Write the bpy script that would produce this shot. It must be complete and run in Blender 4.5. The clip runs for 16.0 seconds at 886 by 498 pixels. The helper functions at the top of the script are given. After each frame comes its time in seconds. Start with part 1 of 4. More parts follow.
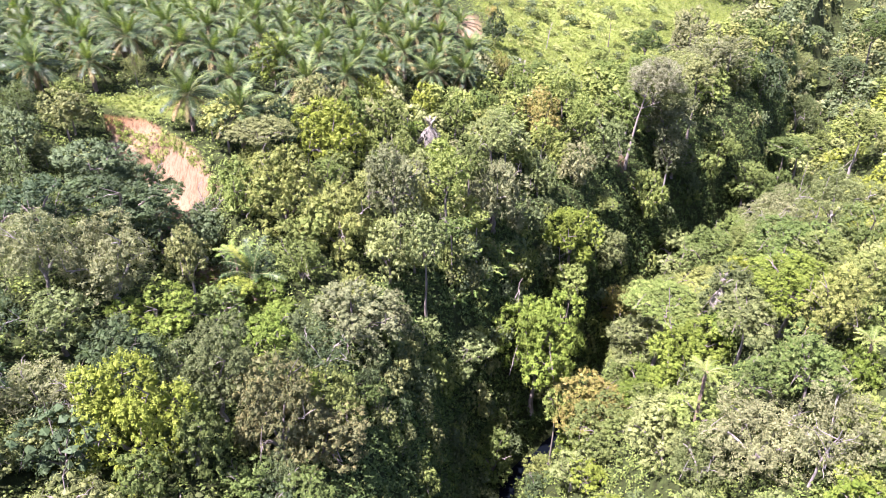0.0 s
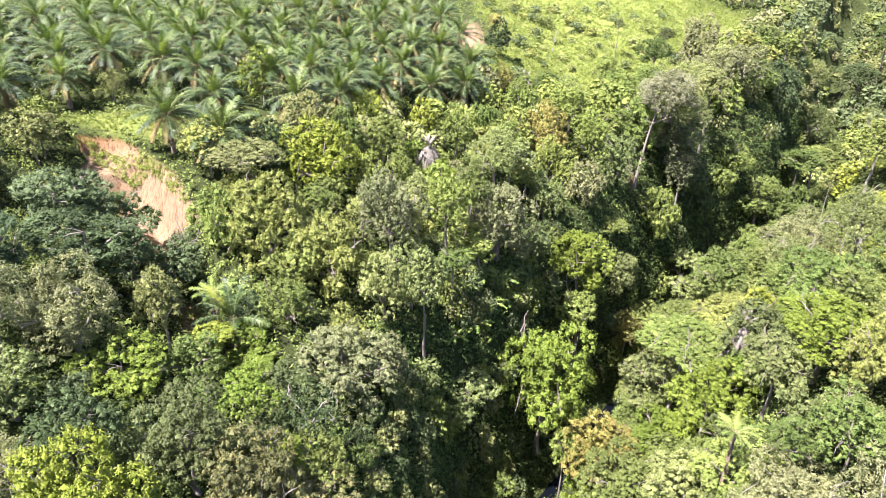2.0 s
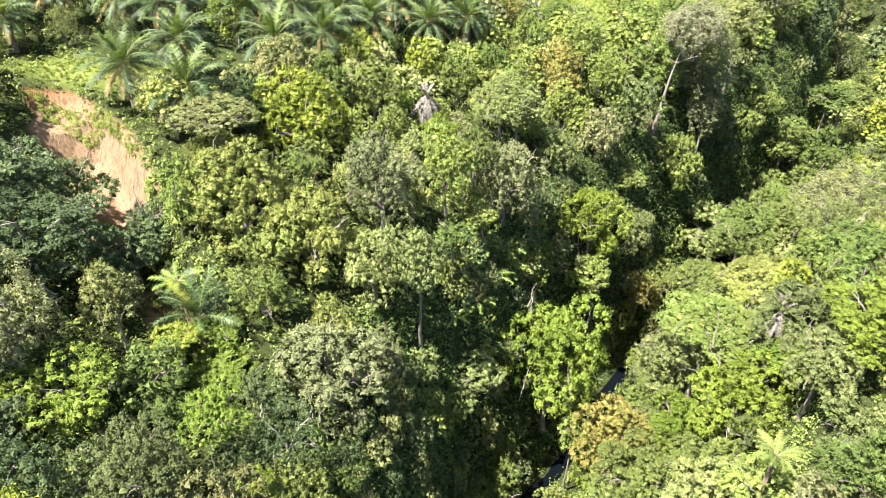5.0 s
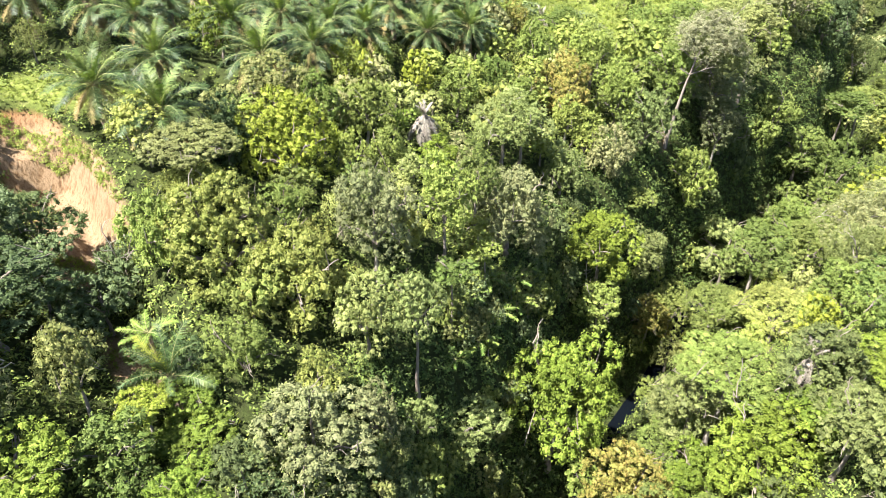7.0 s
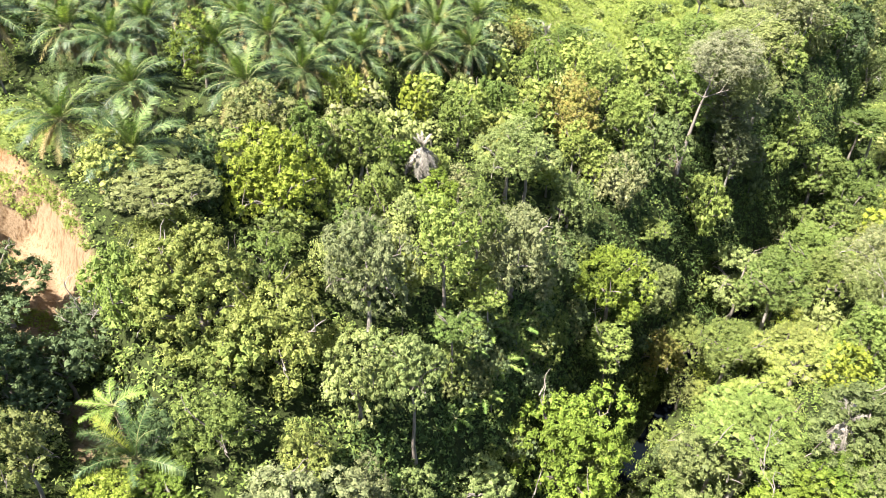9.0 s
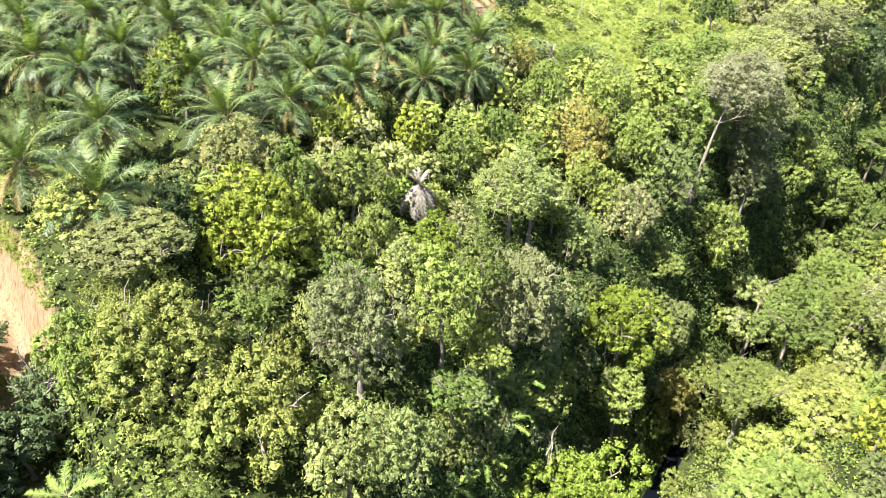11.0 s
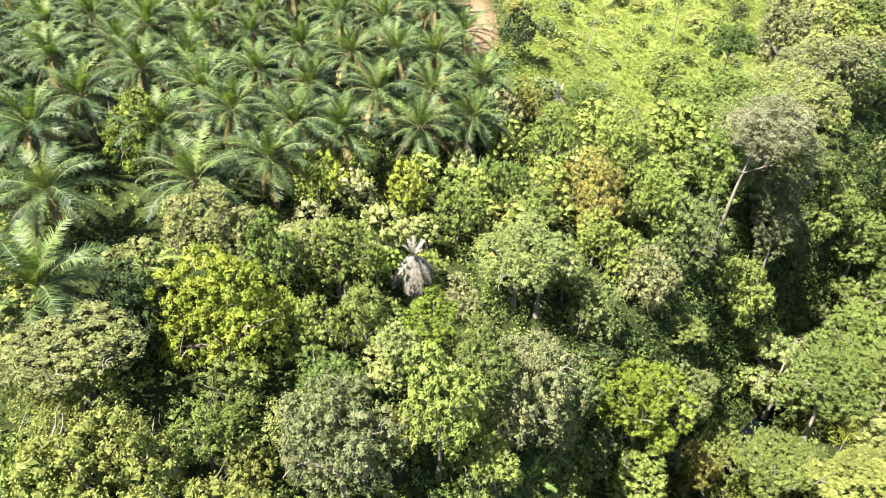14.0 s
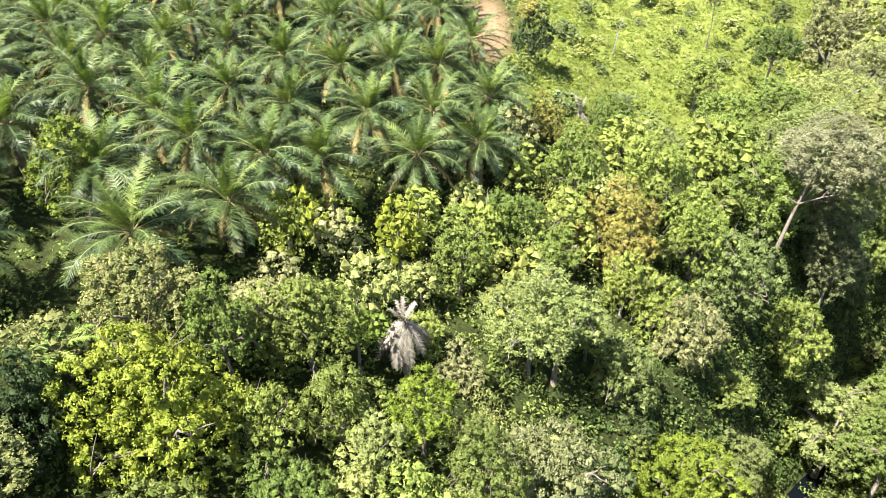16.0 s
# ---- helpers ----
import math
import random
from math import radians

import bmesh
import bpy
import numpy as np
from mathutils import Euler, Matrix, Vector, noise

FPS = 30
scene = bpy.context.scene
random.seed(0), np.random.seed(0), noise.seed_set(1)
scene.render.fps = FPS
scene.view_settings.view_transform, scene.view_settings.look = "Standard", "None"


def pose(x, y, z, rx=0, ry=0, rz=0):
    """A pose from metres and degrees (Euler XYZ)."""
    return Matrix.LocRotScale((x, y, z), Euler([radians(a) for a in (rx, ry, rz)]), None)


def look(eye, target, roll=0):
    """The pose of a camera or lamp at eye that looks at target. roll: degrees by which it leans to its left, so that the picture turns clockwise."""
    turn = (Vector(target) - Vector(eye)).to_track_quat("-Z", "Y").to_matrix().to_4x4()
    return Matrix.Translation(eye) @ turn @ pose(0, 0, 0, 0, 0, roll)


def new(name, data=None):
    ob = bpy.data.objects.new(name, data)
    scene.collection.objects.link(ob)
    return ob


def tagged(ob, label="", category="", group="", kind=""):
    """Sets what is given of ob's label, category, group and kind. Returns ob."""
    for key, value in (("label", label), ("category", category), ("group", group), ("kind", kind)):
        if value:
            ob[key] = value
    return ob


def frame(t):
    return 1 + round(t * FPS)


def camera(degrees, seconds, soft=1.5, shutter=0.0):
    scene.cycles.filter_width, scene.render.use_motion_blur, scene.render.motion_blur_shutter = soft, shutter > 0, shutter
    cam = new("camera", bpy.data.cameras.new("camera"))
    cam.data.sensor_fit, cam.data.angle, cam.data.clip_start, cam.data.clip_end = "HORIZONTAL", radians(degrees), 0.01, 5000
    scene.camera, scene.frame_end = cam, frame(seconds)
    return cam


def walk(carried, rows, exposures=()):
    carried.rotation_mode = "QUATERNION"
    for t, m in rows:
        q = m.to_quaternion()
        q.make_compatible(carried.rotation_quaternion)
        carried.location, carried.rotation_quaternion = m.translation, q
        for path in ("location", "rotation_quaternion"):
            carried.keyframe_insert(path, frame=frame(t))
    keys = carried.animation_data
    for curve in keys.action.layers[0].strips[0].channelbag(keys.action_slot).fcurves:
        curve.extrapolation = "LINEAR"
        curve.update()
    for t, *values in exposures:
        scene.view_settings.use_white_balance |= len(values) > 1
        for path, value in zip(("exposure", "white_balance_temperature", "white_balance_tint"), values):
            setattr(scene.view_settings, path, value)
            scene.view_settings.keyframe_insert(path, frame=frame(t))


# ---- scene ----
cam = camera(63.6, 16.0, soft=0.85)
METRES, EYE, TILT, LEAN, TURN = 72.0, 80.0, -29.7, 0.0, 0.0
ROWS = [
    (0.0, 0.0, 0.0, 0.0, 0.0, 0.0, -0.0),
    (0.5, 0.0002, 0.027, 0.0153, -0.01, -0.0, -0.0),
    (1.0, 0.0002, 0.0545, 0.0305, -0.0, 0.0, -0.01),
    (1.5, 0.0003, 0.0818, 0.0459, -0.0, 0.0, -0.03),
    (2.0, 0.0002, 0.1089, 0.0612, -0.01, -0.01, -0.05),
    (2.5, 0.0001, 0.1358, 0.0761, -0.01, -0.01, -0.07),
    (3.0, 0.001, 0.1619, 0.0906, 0.01, -0.5, -0.08),
    (3.5, 0.0013, 0.1876, 0.1047, 0.01, -1.77, -0.09),
    (4.0, 0.0019, 0.2137, 0.1195, 0.02, -3.51, -0.12),
    (4.2, 0.0020, 0.2240, 0.1253, 0.02, -4.24, -0.12),
    (4.6, 0.0023, 0.2446, 0.1368, 0.02, -5.62, -0.13),
    (5.0, 0.0025, 0.2652, 0.1483, 0.03, -6.55, -0.14),
    (5.4, 0.0027, 0.2858, 0.1598, 0.03, -7.02, -0.15),
    (5.8, 0.0030, 0.3064, 0.1713, 0.03, -7.14, -0.16),
    (6.5, 0.0034, 0.3424, 0.1914, 0.04, -7.16, -0.18),
    (7.0, 0.0037, 0.3673, 0.2055, 0.04, -7.17, -0.18),
    (7.5, 0.0042, 0.3917, 0.2195, 0.04, -7.16, -0.19),
    (8.0, 0.0042, 0.4163, 0.2336, 0.04, -7.12, -0.19),
    (8.5, 0.0046, 0.4406, 0.2476, 0.04, -7.08, -0.2),
    (9.0, 0.0048, 0.4651, 0.2616, 0.06, -7.06, -0.21),
    (11.5, 0.0085, 0.5841, 0.3266, 0.12, -6.68, -0.17),
    (12.0, 0.0087, 0.6068, 0.3388, 0.11, -6.57, -0.18),
    (12.5, 0.0091, 0.6293, 0.351, 0.11, -6.48, -0.19),
    (13.0, 0.0093, 0.6517, 0.3631, 0.11, -6.31, -0.19),
    (13.5, 0.0097, 0.6742, 0.3755, 0.12, -6.04, -0.19),
    (14.0, 0.01, 0.6969, 0.3887, 0.11, -5.78, -0.21),
    (14.5, 0.0105, 0.7195, 0.4017, 0.11, -5.52, -0.22),
    (15.0, 0.0113, 0.7419, 0.4145, 0.11, -5.25, -0.23),
    (15.5, 0.0123, 0.7662, 0.4271, 0.14, -5.22, -0.23),
    (15.7, 0.0127, 0.7755, 0.4322, 0.14, -5.22, -0.23),
    (16.0, 0.0308, 0.8867, 0.4404, 1.41, -5.89, -0.18),
]
walk(cam, [(t, pose(0, 0, EYE, TILT, LEAN, TURN) @ pose(METRES * x, METRES * y, METRES * z, 90 + pitch, roll, yaw)) for t, x, y, z, yaw, pitch, roll in ROWS],
     [(0.0, 2.74, 5700, 46), (1.5, 2.73, 5850, 36), (3.5, 2.71, 6100, 24), (7.0, 2.73, 6220, 19), (12.0, 2.68, 6250, 18), (16.0, 2.56, 6400, 17)])

# ---- world and sun ----
SUN_ELEVATION, SUN_AZIMUTH = radians(63), radians(-121)   # azimuth from +y, clockwise
world = bpy.data.worlds.new("sky")
scene.world = world
world.use_nodes = True
wn = world.node_tree.nodes
sky = wn.new("ShaderNodeTexSky")
sky.sky_type, sky.sun_disc = "NISHITA", False
sky.sun_elevation, sky.sun_rotation = SUN_ELEVATION, SUN_AZIMUTH
sky.air_density, sky.dust_density = 1.0, 1.5
wn["Background"].inputs["Strength"].default_value = 0.060
world.node_tree.links.new(sky.outputs["Color"], wn["Background"].inputs["Color"])
sun_dir = Vector((math.sin(SUN_AZIMUTH) * math.cos(SUN_ELEVATION), math.cos(SUN_AZIMUTH) * math.cos(SUN_ELEVATION), math.sin(SUN_ELEVATION)))
sun = new("sun", bpy.data.lights.new("sun", "SUN"))
sun.data.energy, sun.data.angle, sun.data.color = 5.0, radians(0.55), (1.0, 0.95, 0.86)
sun.matrix_world = look(sun_dir * 300, (0, 0, 0))


# ---- materials ----
def material(name):
    m = bpy.data.materials.new(name)
    m.use_nodes = True
    nodes, links = m.node_tree.nodes, m.node_tree.links
    return m, nodes, links, nodes["Principled BSDF"]


def ramp(nodes, stops):
    r = nodes.new("ShaderNodeValToRGB")
    while len(r.color_ramp.elements) < len(stops):
        r.color_ramp.elements.new(0.5)
    for e, (at, c) in zip(r.color_ramp.elements, stops):
        e.position, e.color = at, (*c, 1)
    return r


def noise_node(nodes, links, scale, detail=4.0, rough=0.6, space="Object"):
    tc = nodes.new("ShaderNodeTexCoord")
    n = nodes.new("ShaderNodeTexNoise")
    n.inputs["Scale"].default_value, n.inputs["Detail"].default_value, n.inputs["Roughness"].default_value = scale, detail, rough
    links.new(tc.outputs[space], n.inputs["Vector"])
    return n


def leaf_material(name, base, spread=0.36, tip=None, gloss=0.6, through_light=0.30, patch=0.15, shine=0.12):
    """Leaves: each one its own shade, each plant too, lit through a little."""
    m, nodes, links, bsdf = material(name)
    geo, info = nodes.new("ShaderNodeNewGeometry"), nodes.new("ShaderNodeObjectInfo")
    dark = tuple(c * (1 - spread) for c in base)
    light = tip or tuple(min(1, c * (1 + spread * 1.3)) for c in base)
    shade = ramp(nodes, [(0.0, tuple(0.8 * a + 0.2 * b for a, b in zip(dark, base))), (0.5, base), (1.0, tuple(0.85 * a + 0.15 * b for a, b in zip(light, base)))])
    links.new(geo.outputs["Random Per Island"], shade.inputs["Fac"])
    blotch = []
    for scale, low, high in ((patch, 0.78, 1.22), (1.0, 0.80, 1.20)):
        n = nodes.new("ShaderNodeTexNoise")
        n.inputs["Scale"].default_value, n.inputs["Detail"].default_value = scale, 2.0
        links.new(geo.outputs["Position"], n.inputs["Vector"])
        b_r = nodes.new("ShaderNodeMapRange")
        b_r.inputs["From Min"].default_value, b_r.inputs["From Max"].default_value = 0.3, 0.7
        b_r.inputs["To Min"].default_value, b_r.inputs["To Max"].default_value = low, high
        links.new(n.outputs["Fac"], b_r.inputs["Value"])
        blotch.append(b_r)
    n_r = nodes.new("ShaderNodeMath")
    n_r.operation = "MULTIPLY"
    links.new(blotch[0].outputs["Result"], n_r.inputs[0])
    links.new(blotch[1].outputs["Result"], n_r.inputs[1])
    o_r = nodes.new("ShaderNodeMapRange")
    o_r.inputs["To Min"].default_value, o_r.inputs["To Max"].default_value = 0.70, 1.22
    links.new(info.outputs["Random"], o_r.inputs["Value"])
    mul = nodes.new("ShaderNodeMath")
    mul.operation = "MULTIPLY"
    links.new(n_r.outputs[0], mul.inputs[0])
    links.new(o_r.outputs["Result"], mul.inputs[1])
    hsv = nodes.new("ShaderNodeHueSaturation")
    h_r = nodes.new("ShaderNodeMapRange")
    h_r.inputs["To Min"].default_value, h_r.inputs["To Max"].default_value = 0.516, 0.484
    links.new(info.outputs["Random"], h_r.inputs["Value"])
    links.new(h_r.outputs["Result"], hsv.inputs["Hue"])
    links.new(mul.outputs[0], hsv.inputs["Value"])
    links.new(shade.outputs["Color"], hsv.inputs["Color"])
    links.new(hsv.outputs["Color"], bsdf.inputs["Base Color"])
    bsdf.inputs["Roughness"].default_value = gloss
    bsdf.inputs["Specular IOR Level"].default_value = shine
    trans, mix = nodes.new("ShaderNodeBsdfTranslucent"), nodes.new("ShaderNodeMixShader")
    warm = nodes.new("ShaderNodeMixRGB")
    warm.blend_type, warm.inputs["Fac"].default_value = "MULTIPLY", 1.0
    warm.inputs["Color2"].default_value = (1.4, 1.5, 0.6, 1)
    links.new(hsv.outputs["Color"], warm.inputs["Color1"])
    links.new(warm.outputs["Color"], trans.inputs["Color"])
    mix.inputs["Fac"].default_value = through_light
    links.new(bsdf.outputs["BSDF"], mix.inputs[1])
    links.new(trans.outputs["BSDF"], mix.inputs[2])
    links.new(mix.outputs["Shader"], nodes["Material Output"].inputs["Surface"])
    return m


def bark_material(name, dark, light, scale=6.0):
    m, nodes, links, bsdf = material(name)
    n = noise_node(nodes, links, scale, 6.0, 0.7)
    r = ramp(nodes, [(0.3, dark), (0.7, light)])
    links.new(n.outputs["Fac"], r.inputs["Fac"])
    links.new(r.outputs["Color"], bsdf.inputs["Base Color"])
    bsdf.inputs["Roughness"].default_value = 0.9
    bump = nodes.new("ShaderNodeBump")
    bump.inputs["Strength"].default_value, bump.inputs["Distance"].default_value = 0.5, 0.05
    links.new(n.outputs["Fac"], bump.inputs["Height"])
    links.new(bump.outputs["Normal"], bsdf.inputs["Normal"])
    return m


LEAF = {
    "yellow": leaf_material("leaf_yellow", (0.118, 0.160, 0.017), tip=(0.185, 0.220, 0.034)),
    "lime": leaf_material("leaf_lime", (0.110, 0.164, 0.020), tip=(0.182, 0.232, 0.038)),
    "leafy": leaf_material("leaf_fresh", (0.116, 0.162, 0.032), tip=(0.20, 0.240, 0.060)),
    "green": leaf_material("leaf_green", (0.082, 0.118, 0.025), tip=(0.14, 0.175, 0.045)),
    "dark": leaf_material("leaf_dark", (0.052, 0.078, 0.026), tip=(0.09, 0.12, 0.045)),
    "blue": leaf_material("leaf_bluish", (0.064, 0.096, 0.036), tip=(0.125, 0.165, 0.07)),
    "olive": leaf_material("leaf_olive", (0.112, 0.142, 0.032), tip=(0.19, 0.21, 0.055)),
    "moss": leaf_material("leaf_moss", (0.098, 0.138, 0.017), tip=(0.168, 0.205, 0.032)),
    "darkolive": leaf_material("leaf_dark_olive", (0.084, 0.104, 0.032), tip=(0.15, 0.168, 0.062)),
    "greyolive": leaf_material("leaf_grey_olive", (0.100, 0.125, 0.037), tip=(0.18, 0.20, 0.068)),
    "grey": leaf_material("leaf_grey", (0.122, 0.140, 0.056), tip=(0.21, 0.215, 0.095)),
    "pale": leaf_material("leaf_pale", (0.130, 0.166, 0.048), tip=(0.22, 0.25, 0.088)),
    "cream": leaf_material("leaf_cream", (0.125, 0.145, 0.042), tip=(0.26, 0.25, 0.11)),
    "brown": leaf_material("leaf_brown", (0.102, 0.114, 0.040), tip=(0.18, 0.155, 0.055)),
    "dry": leaf_material("leaf_dry", (0.150, 0.156, 0.080), tip=(0.24, 0.235, 0.14)),
    "rust": leaf_material("leaf_rust", (0.128, 0.138, 0.030), tip=(0.22, 0.175, 0.05)),
}
SHADE_WORDS = {
    "yellow": "yellow-green", "lime": "bright lime-green", "leafy": "fresh light-green", "green": "mid-green", "dark": "dark-green",
    "blue": "bluish-green", "olive": "olive-green", "moss": "mossy yellow-olive", "darkolive": "dark olive", "greyolive": "greyish olive",
    "grey": "silvery grey-green", "pale": "pale green", "cream": "olive-green cream-flowering", "brown": "brownish", "rust": "green, rust-tinged", "dry": "pale dry beige-grey",
}
BARK = bark_material("bark", (0.06, 0.05, 0.035), (0.19, 0.165, 0.125))
PALE_BARK = bark_material("pale_bark", (0.12, 0.108, 0.085), (0.26, 0.235, 0.19))
PALM_LEAF = leaf_material("palm_leaf", (0.032, 0.060, 0.017), 0.5, tip=(0.095, 0.132, 0.040), gloss=0.45, through_light=0.22, shine=0.2)
PALM_RIB = bark_material("palm_midrib", (0.10, 0.11, 0.035), (0.20, 0.19, 0.07), 2.0)
PALM_YOUNG = leaf_material("palm_young_leaf", (0.070, 0.112, 0.026), 0.38, tip=(0.15, 0.190, 0.050), gloss=0.45, shine=0.22)
PALM_OLD = leaf_material("palm_old_leaf", (0.175, 0.148, 0.056), 0.4, tip=(0.31, 0.24, 0.11), gloss=0.8, through_light=0.15, shine=0.1)
PALM_BARK = bark_material("palm_bark", (0.07, 0.05, 0.035), (0.24, 0.18, 0.11), 9.0)
SCRUB = leaf_material("scrub_leaf", (0.085, 0.125, 0.026), 0.45, tip=(0.17, 0.20, 0.05), patch=0.16)
VINE = leaf_material("vine_leaf", (0.055, 0.088, 0.022), 0.45, tip=(0.10, 0.14, 0.035), patch=0.2)
GRASS = leaf_material("grass_blade", (0.125, 0.172, 0.026), 0.45, tip=(0.20, 0.225, 0.055), gloss=0.6, patch=0.12)
DEAD = leaf_material("dead_frond", (0.20, 0.182, 0.14), 0.4, tip=(0.34, 0.31, 0.25), gloss=0.8, through_light=0.1)

# ---- the lie of the land ----
# The stream's line down the gorge: x, y and bed height.
STREAM = [(-6, -80, -8), (0, 10, -8), (6, 55, -8), (10, 78, -7), (20, 92, -8), (32, 110, -11), (46, 130, -10), (66, 148, -12),
          (92, 172, -10), (116, 212, -8), (146, 270, -4), (220, 400, 4), (500, 800, 20), (900, 1500, 40)]
# The landslip's gully, from its head on the plateau's rim down into the gorge.
SLIP = [(-47.0, 99.0), (-42.0, 94.0), (-36.5, 87.5), (-31, 79), (-18, 60)]


def ease(a, b, v):
    u = np.clip((v - a) / (b - a), 0, 1)
    return u * u * (3 - 2 * u)


def from_line(x, y, line):
    """Distance to a line of points, positive to its right, and how far along it (in points)."""
    best, side, along = np.full(np.shape(x), 1e9), np.zeros(np.shape(x)), np.zeros(np.shape(x))
    for i, (a, b) in enumerate(zip(line, line[1:])):
        ux, uy = b[0] - a[0], b[1] - a[1]
        k = np.clip(((x - a[0]) * ux + (y - a[1]) * uy) / (ux * ux + uy * uy), 0, 1)
        dx, dy = x - a[0] - k * ux, y - a[1] - k * uy
        d = np.hypot(dx, dy)
        near = d < best
        side, along, best = np.where(near, np.sign(uy * dx - ux * dy), side), np.where(near, i + k, along), np.where(near, d, best)
    return best * side, along


def waves(x, y, scale, seed):
    rng = np.random.RandomState(seed)
    v = 0.0
    for i in range(7):
        a, k, p = rng.uniform(0, 6.28), rng.uniform(0.6, 1.9) / scale, rng.uniform(0, 6.28)
        v = v + np.sin((x * np.cos(a) + y * np.sin(a)) * k + p)
    return v / 2.6


def height(x, y):
    x, y = np.asarray(x, float), np.asarray(y, float)
    d, along = from_line(x, y, STREAM)
    bed = np.interp(along, np.arange(len(STREAM)), [p[2] for p in STREAM])
    d = d + 1.6 * waves(x, y, 9, 1)
    left, right = np.maximum(-d, 0), np.maximum(d, 0)
    zl = np.interp(left, [0, 3, 6, 10, 14, 25, 35, 50, 70, 400, 2000], [0, 0.5, 9, 25, 33, 40, 43.5, 49.5, 52, 56, 90])
    zl = zl - 4.5 * ease(8, 30, x) * ease(145, 170, y) * ease(12, 30, left)
    zr = np.interp(right, [0, 3, 10, 18, 28, 42, 90, 400, 2000], [0, 0.5, 12, 22, 33, 40, 46, 60, 90])
    zr = zr * (1 - 0.42 * ease(88, 118, y) * (1 - ease(25, 60, right)))
    z = bed + np.where(d < 0, zl, zr)
    g, at = from_line(x, y, SLIP)
    carve = np.interp(at, [0, 0.4, 1, 2, 3, 4], [3.0, 7.5, 8.5, 8.0, 7.0, 2.0]) * np.exp(-(np.abs(g) / np.where(g > 0, 10.0, 4.8)) ** np.where(g > 0, 3, 5))
    raw = np.exp(-(np.hypot((x + 40) / 11, (y - 96) / 11)) ** 6)
    flutes = waves(x * 0.8 + y * 0.25, y * 0.12, 0.55, 12)
    z = z - carve + raw * 0.3 * flutes * np.clip(carve / 3, 0, 1)
    return z + 0.7 * waves(x, y, 6, 2) + 0.25 * waves(x, y, 2.2, 3)


def bareness(x, y):
    """1 where the slip has left raw earth."""
    g, at = from_line(x, y, SLIP)
    g = g + 1.0 * waves(x, y, 3, 5)
    upper = ease(-6.5, -5.9, g) * (1 - ease(1.5, 3.0, g)) * (1 - ease(1.9, 2.3, at))
    lower = ease(-3.0, -2.0, g) * (1 - ease(1.0, 2.0, g)) * ease(2.75, 2.95, at) * (1 - ease(3.2, 3.35, at))
    track = np.exp(-(np.hypot((x - 6.2) / 3.4, (y - 177) / 13.0)) ** 4) + np.exp(-(np.hypot((x - 0.5) / 1.6, (y - 169) / 3)) ** 4)
    rim = np.exp(-(np.hypot((x - 36.0) / 2.6, (y - 140.5) / 2.6)) ** 4)
    return np.clip(upper + lower + track + rim, 0, 1)


def grassiness(x, y):
    d, _ = from_line(x, y, STREAM)
    a = ease(8, 13, x + 1.5 * waves(x, y, 6, 8)) * ease(151, 157, y) * ease(27, 34, -d) * (1 - ease(235, 260, y))
    g, at = from_line(x, y, SLIP)
    rim = np.exp(-(np.hypot((x + 46.5) / 9.5, (y - 108.6) / 3.6)) ** 4)
    return np.clip(a + rim, 0, 1)


def planted(x, y):
    """1 on the oil palm plantation."""
    d, _ = from_line(x, y, STREAM)
    edge = np.interp(x, [-90, -60, -56, -52, -42, -38, -33, -30, -27, -22, -17, -11, -2, 4, 9],
                     [88, 92, 104, 115, 115, 107, 104, 96, 100, 112, 119, 128.5, 134, 138.5, 146])
    return (y > edge) & (x < 9.5 + 0.02 * (y - 134)) & (d < -30)


# ---- ground ----
def mesh_of(name, verts, faces, mat, smooth=False):
    me = bpy.data.meshes.new(name)
    verts, faces = np.asarray(verts, np.float32), np.asarray(faces, np.int32)
    me.vertices.add(len(verts))
    me.vertices.foreach_set("co", verts.ravel())
    k = faces.shape[1]
    me.loops.add(faces.size)
    me.loops.foreach_set("vertex_index", faces.ravel())
    me.polygons.add(len(faces))
    me.polygons.foreach_set("loop_start", np.arange(0, faces.size, k, dtype=np.int32))
    me.polygons.foreach_set("use_smooth", np.full(len(faces), smooth))
    me.update(calc_edges=True)
    me.validate()
    me.materials.append(mat)
    return me


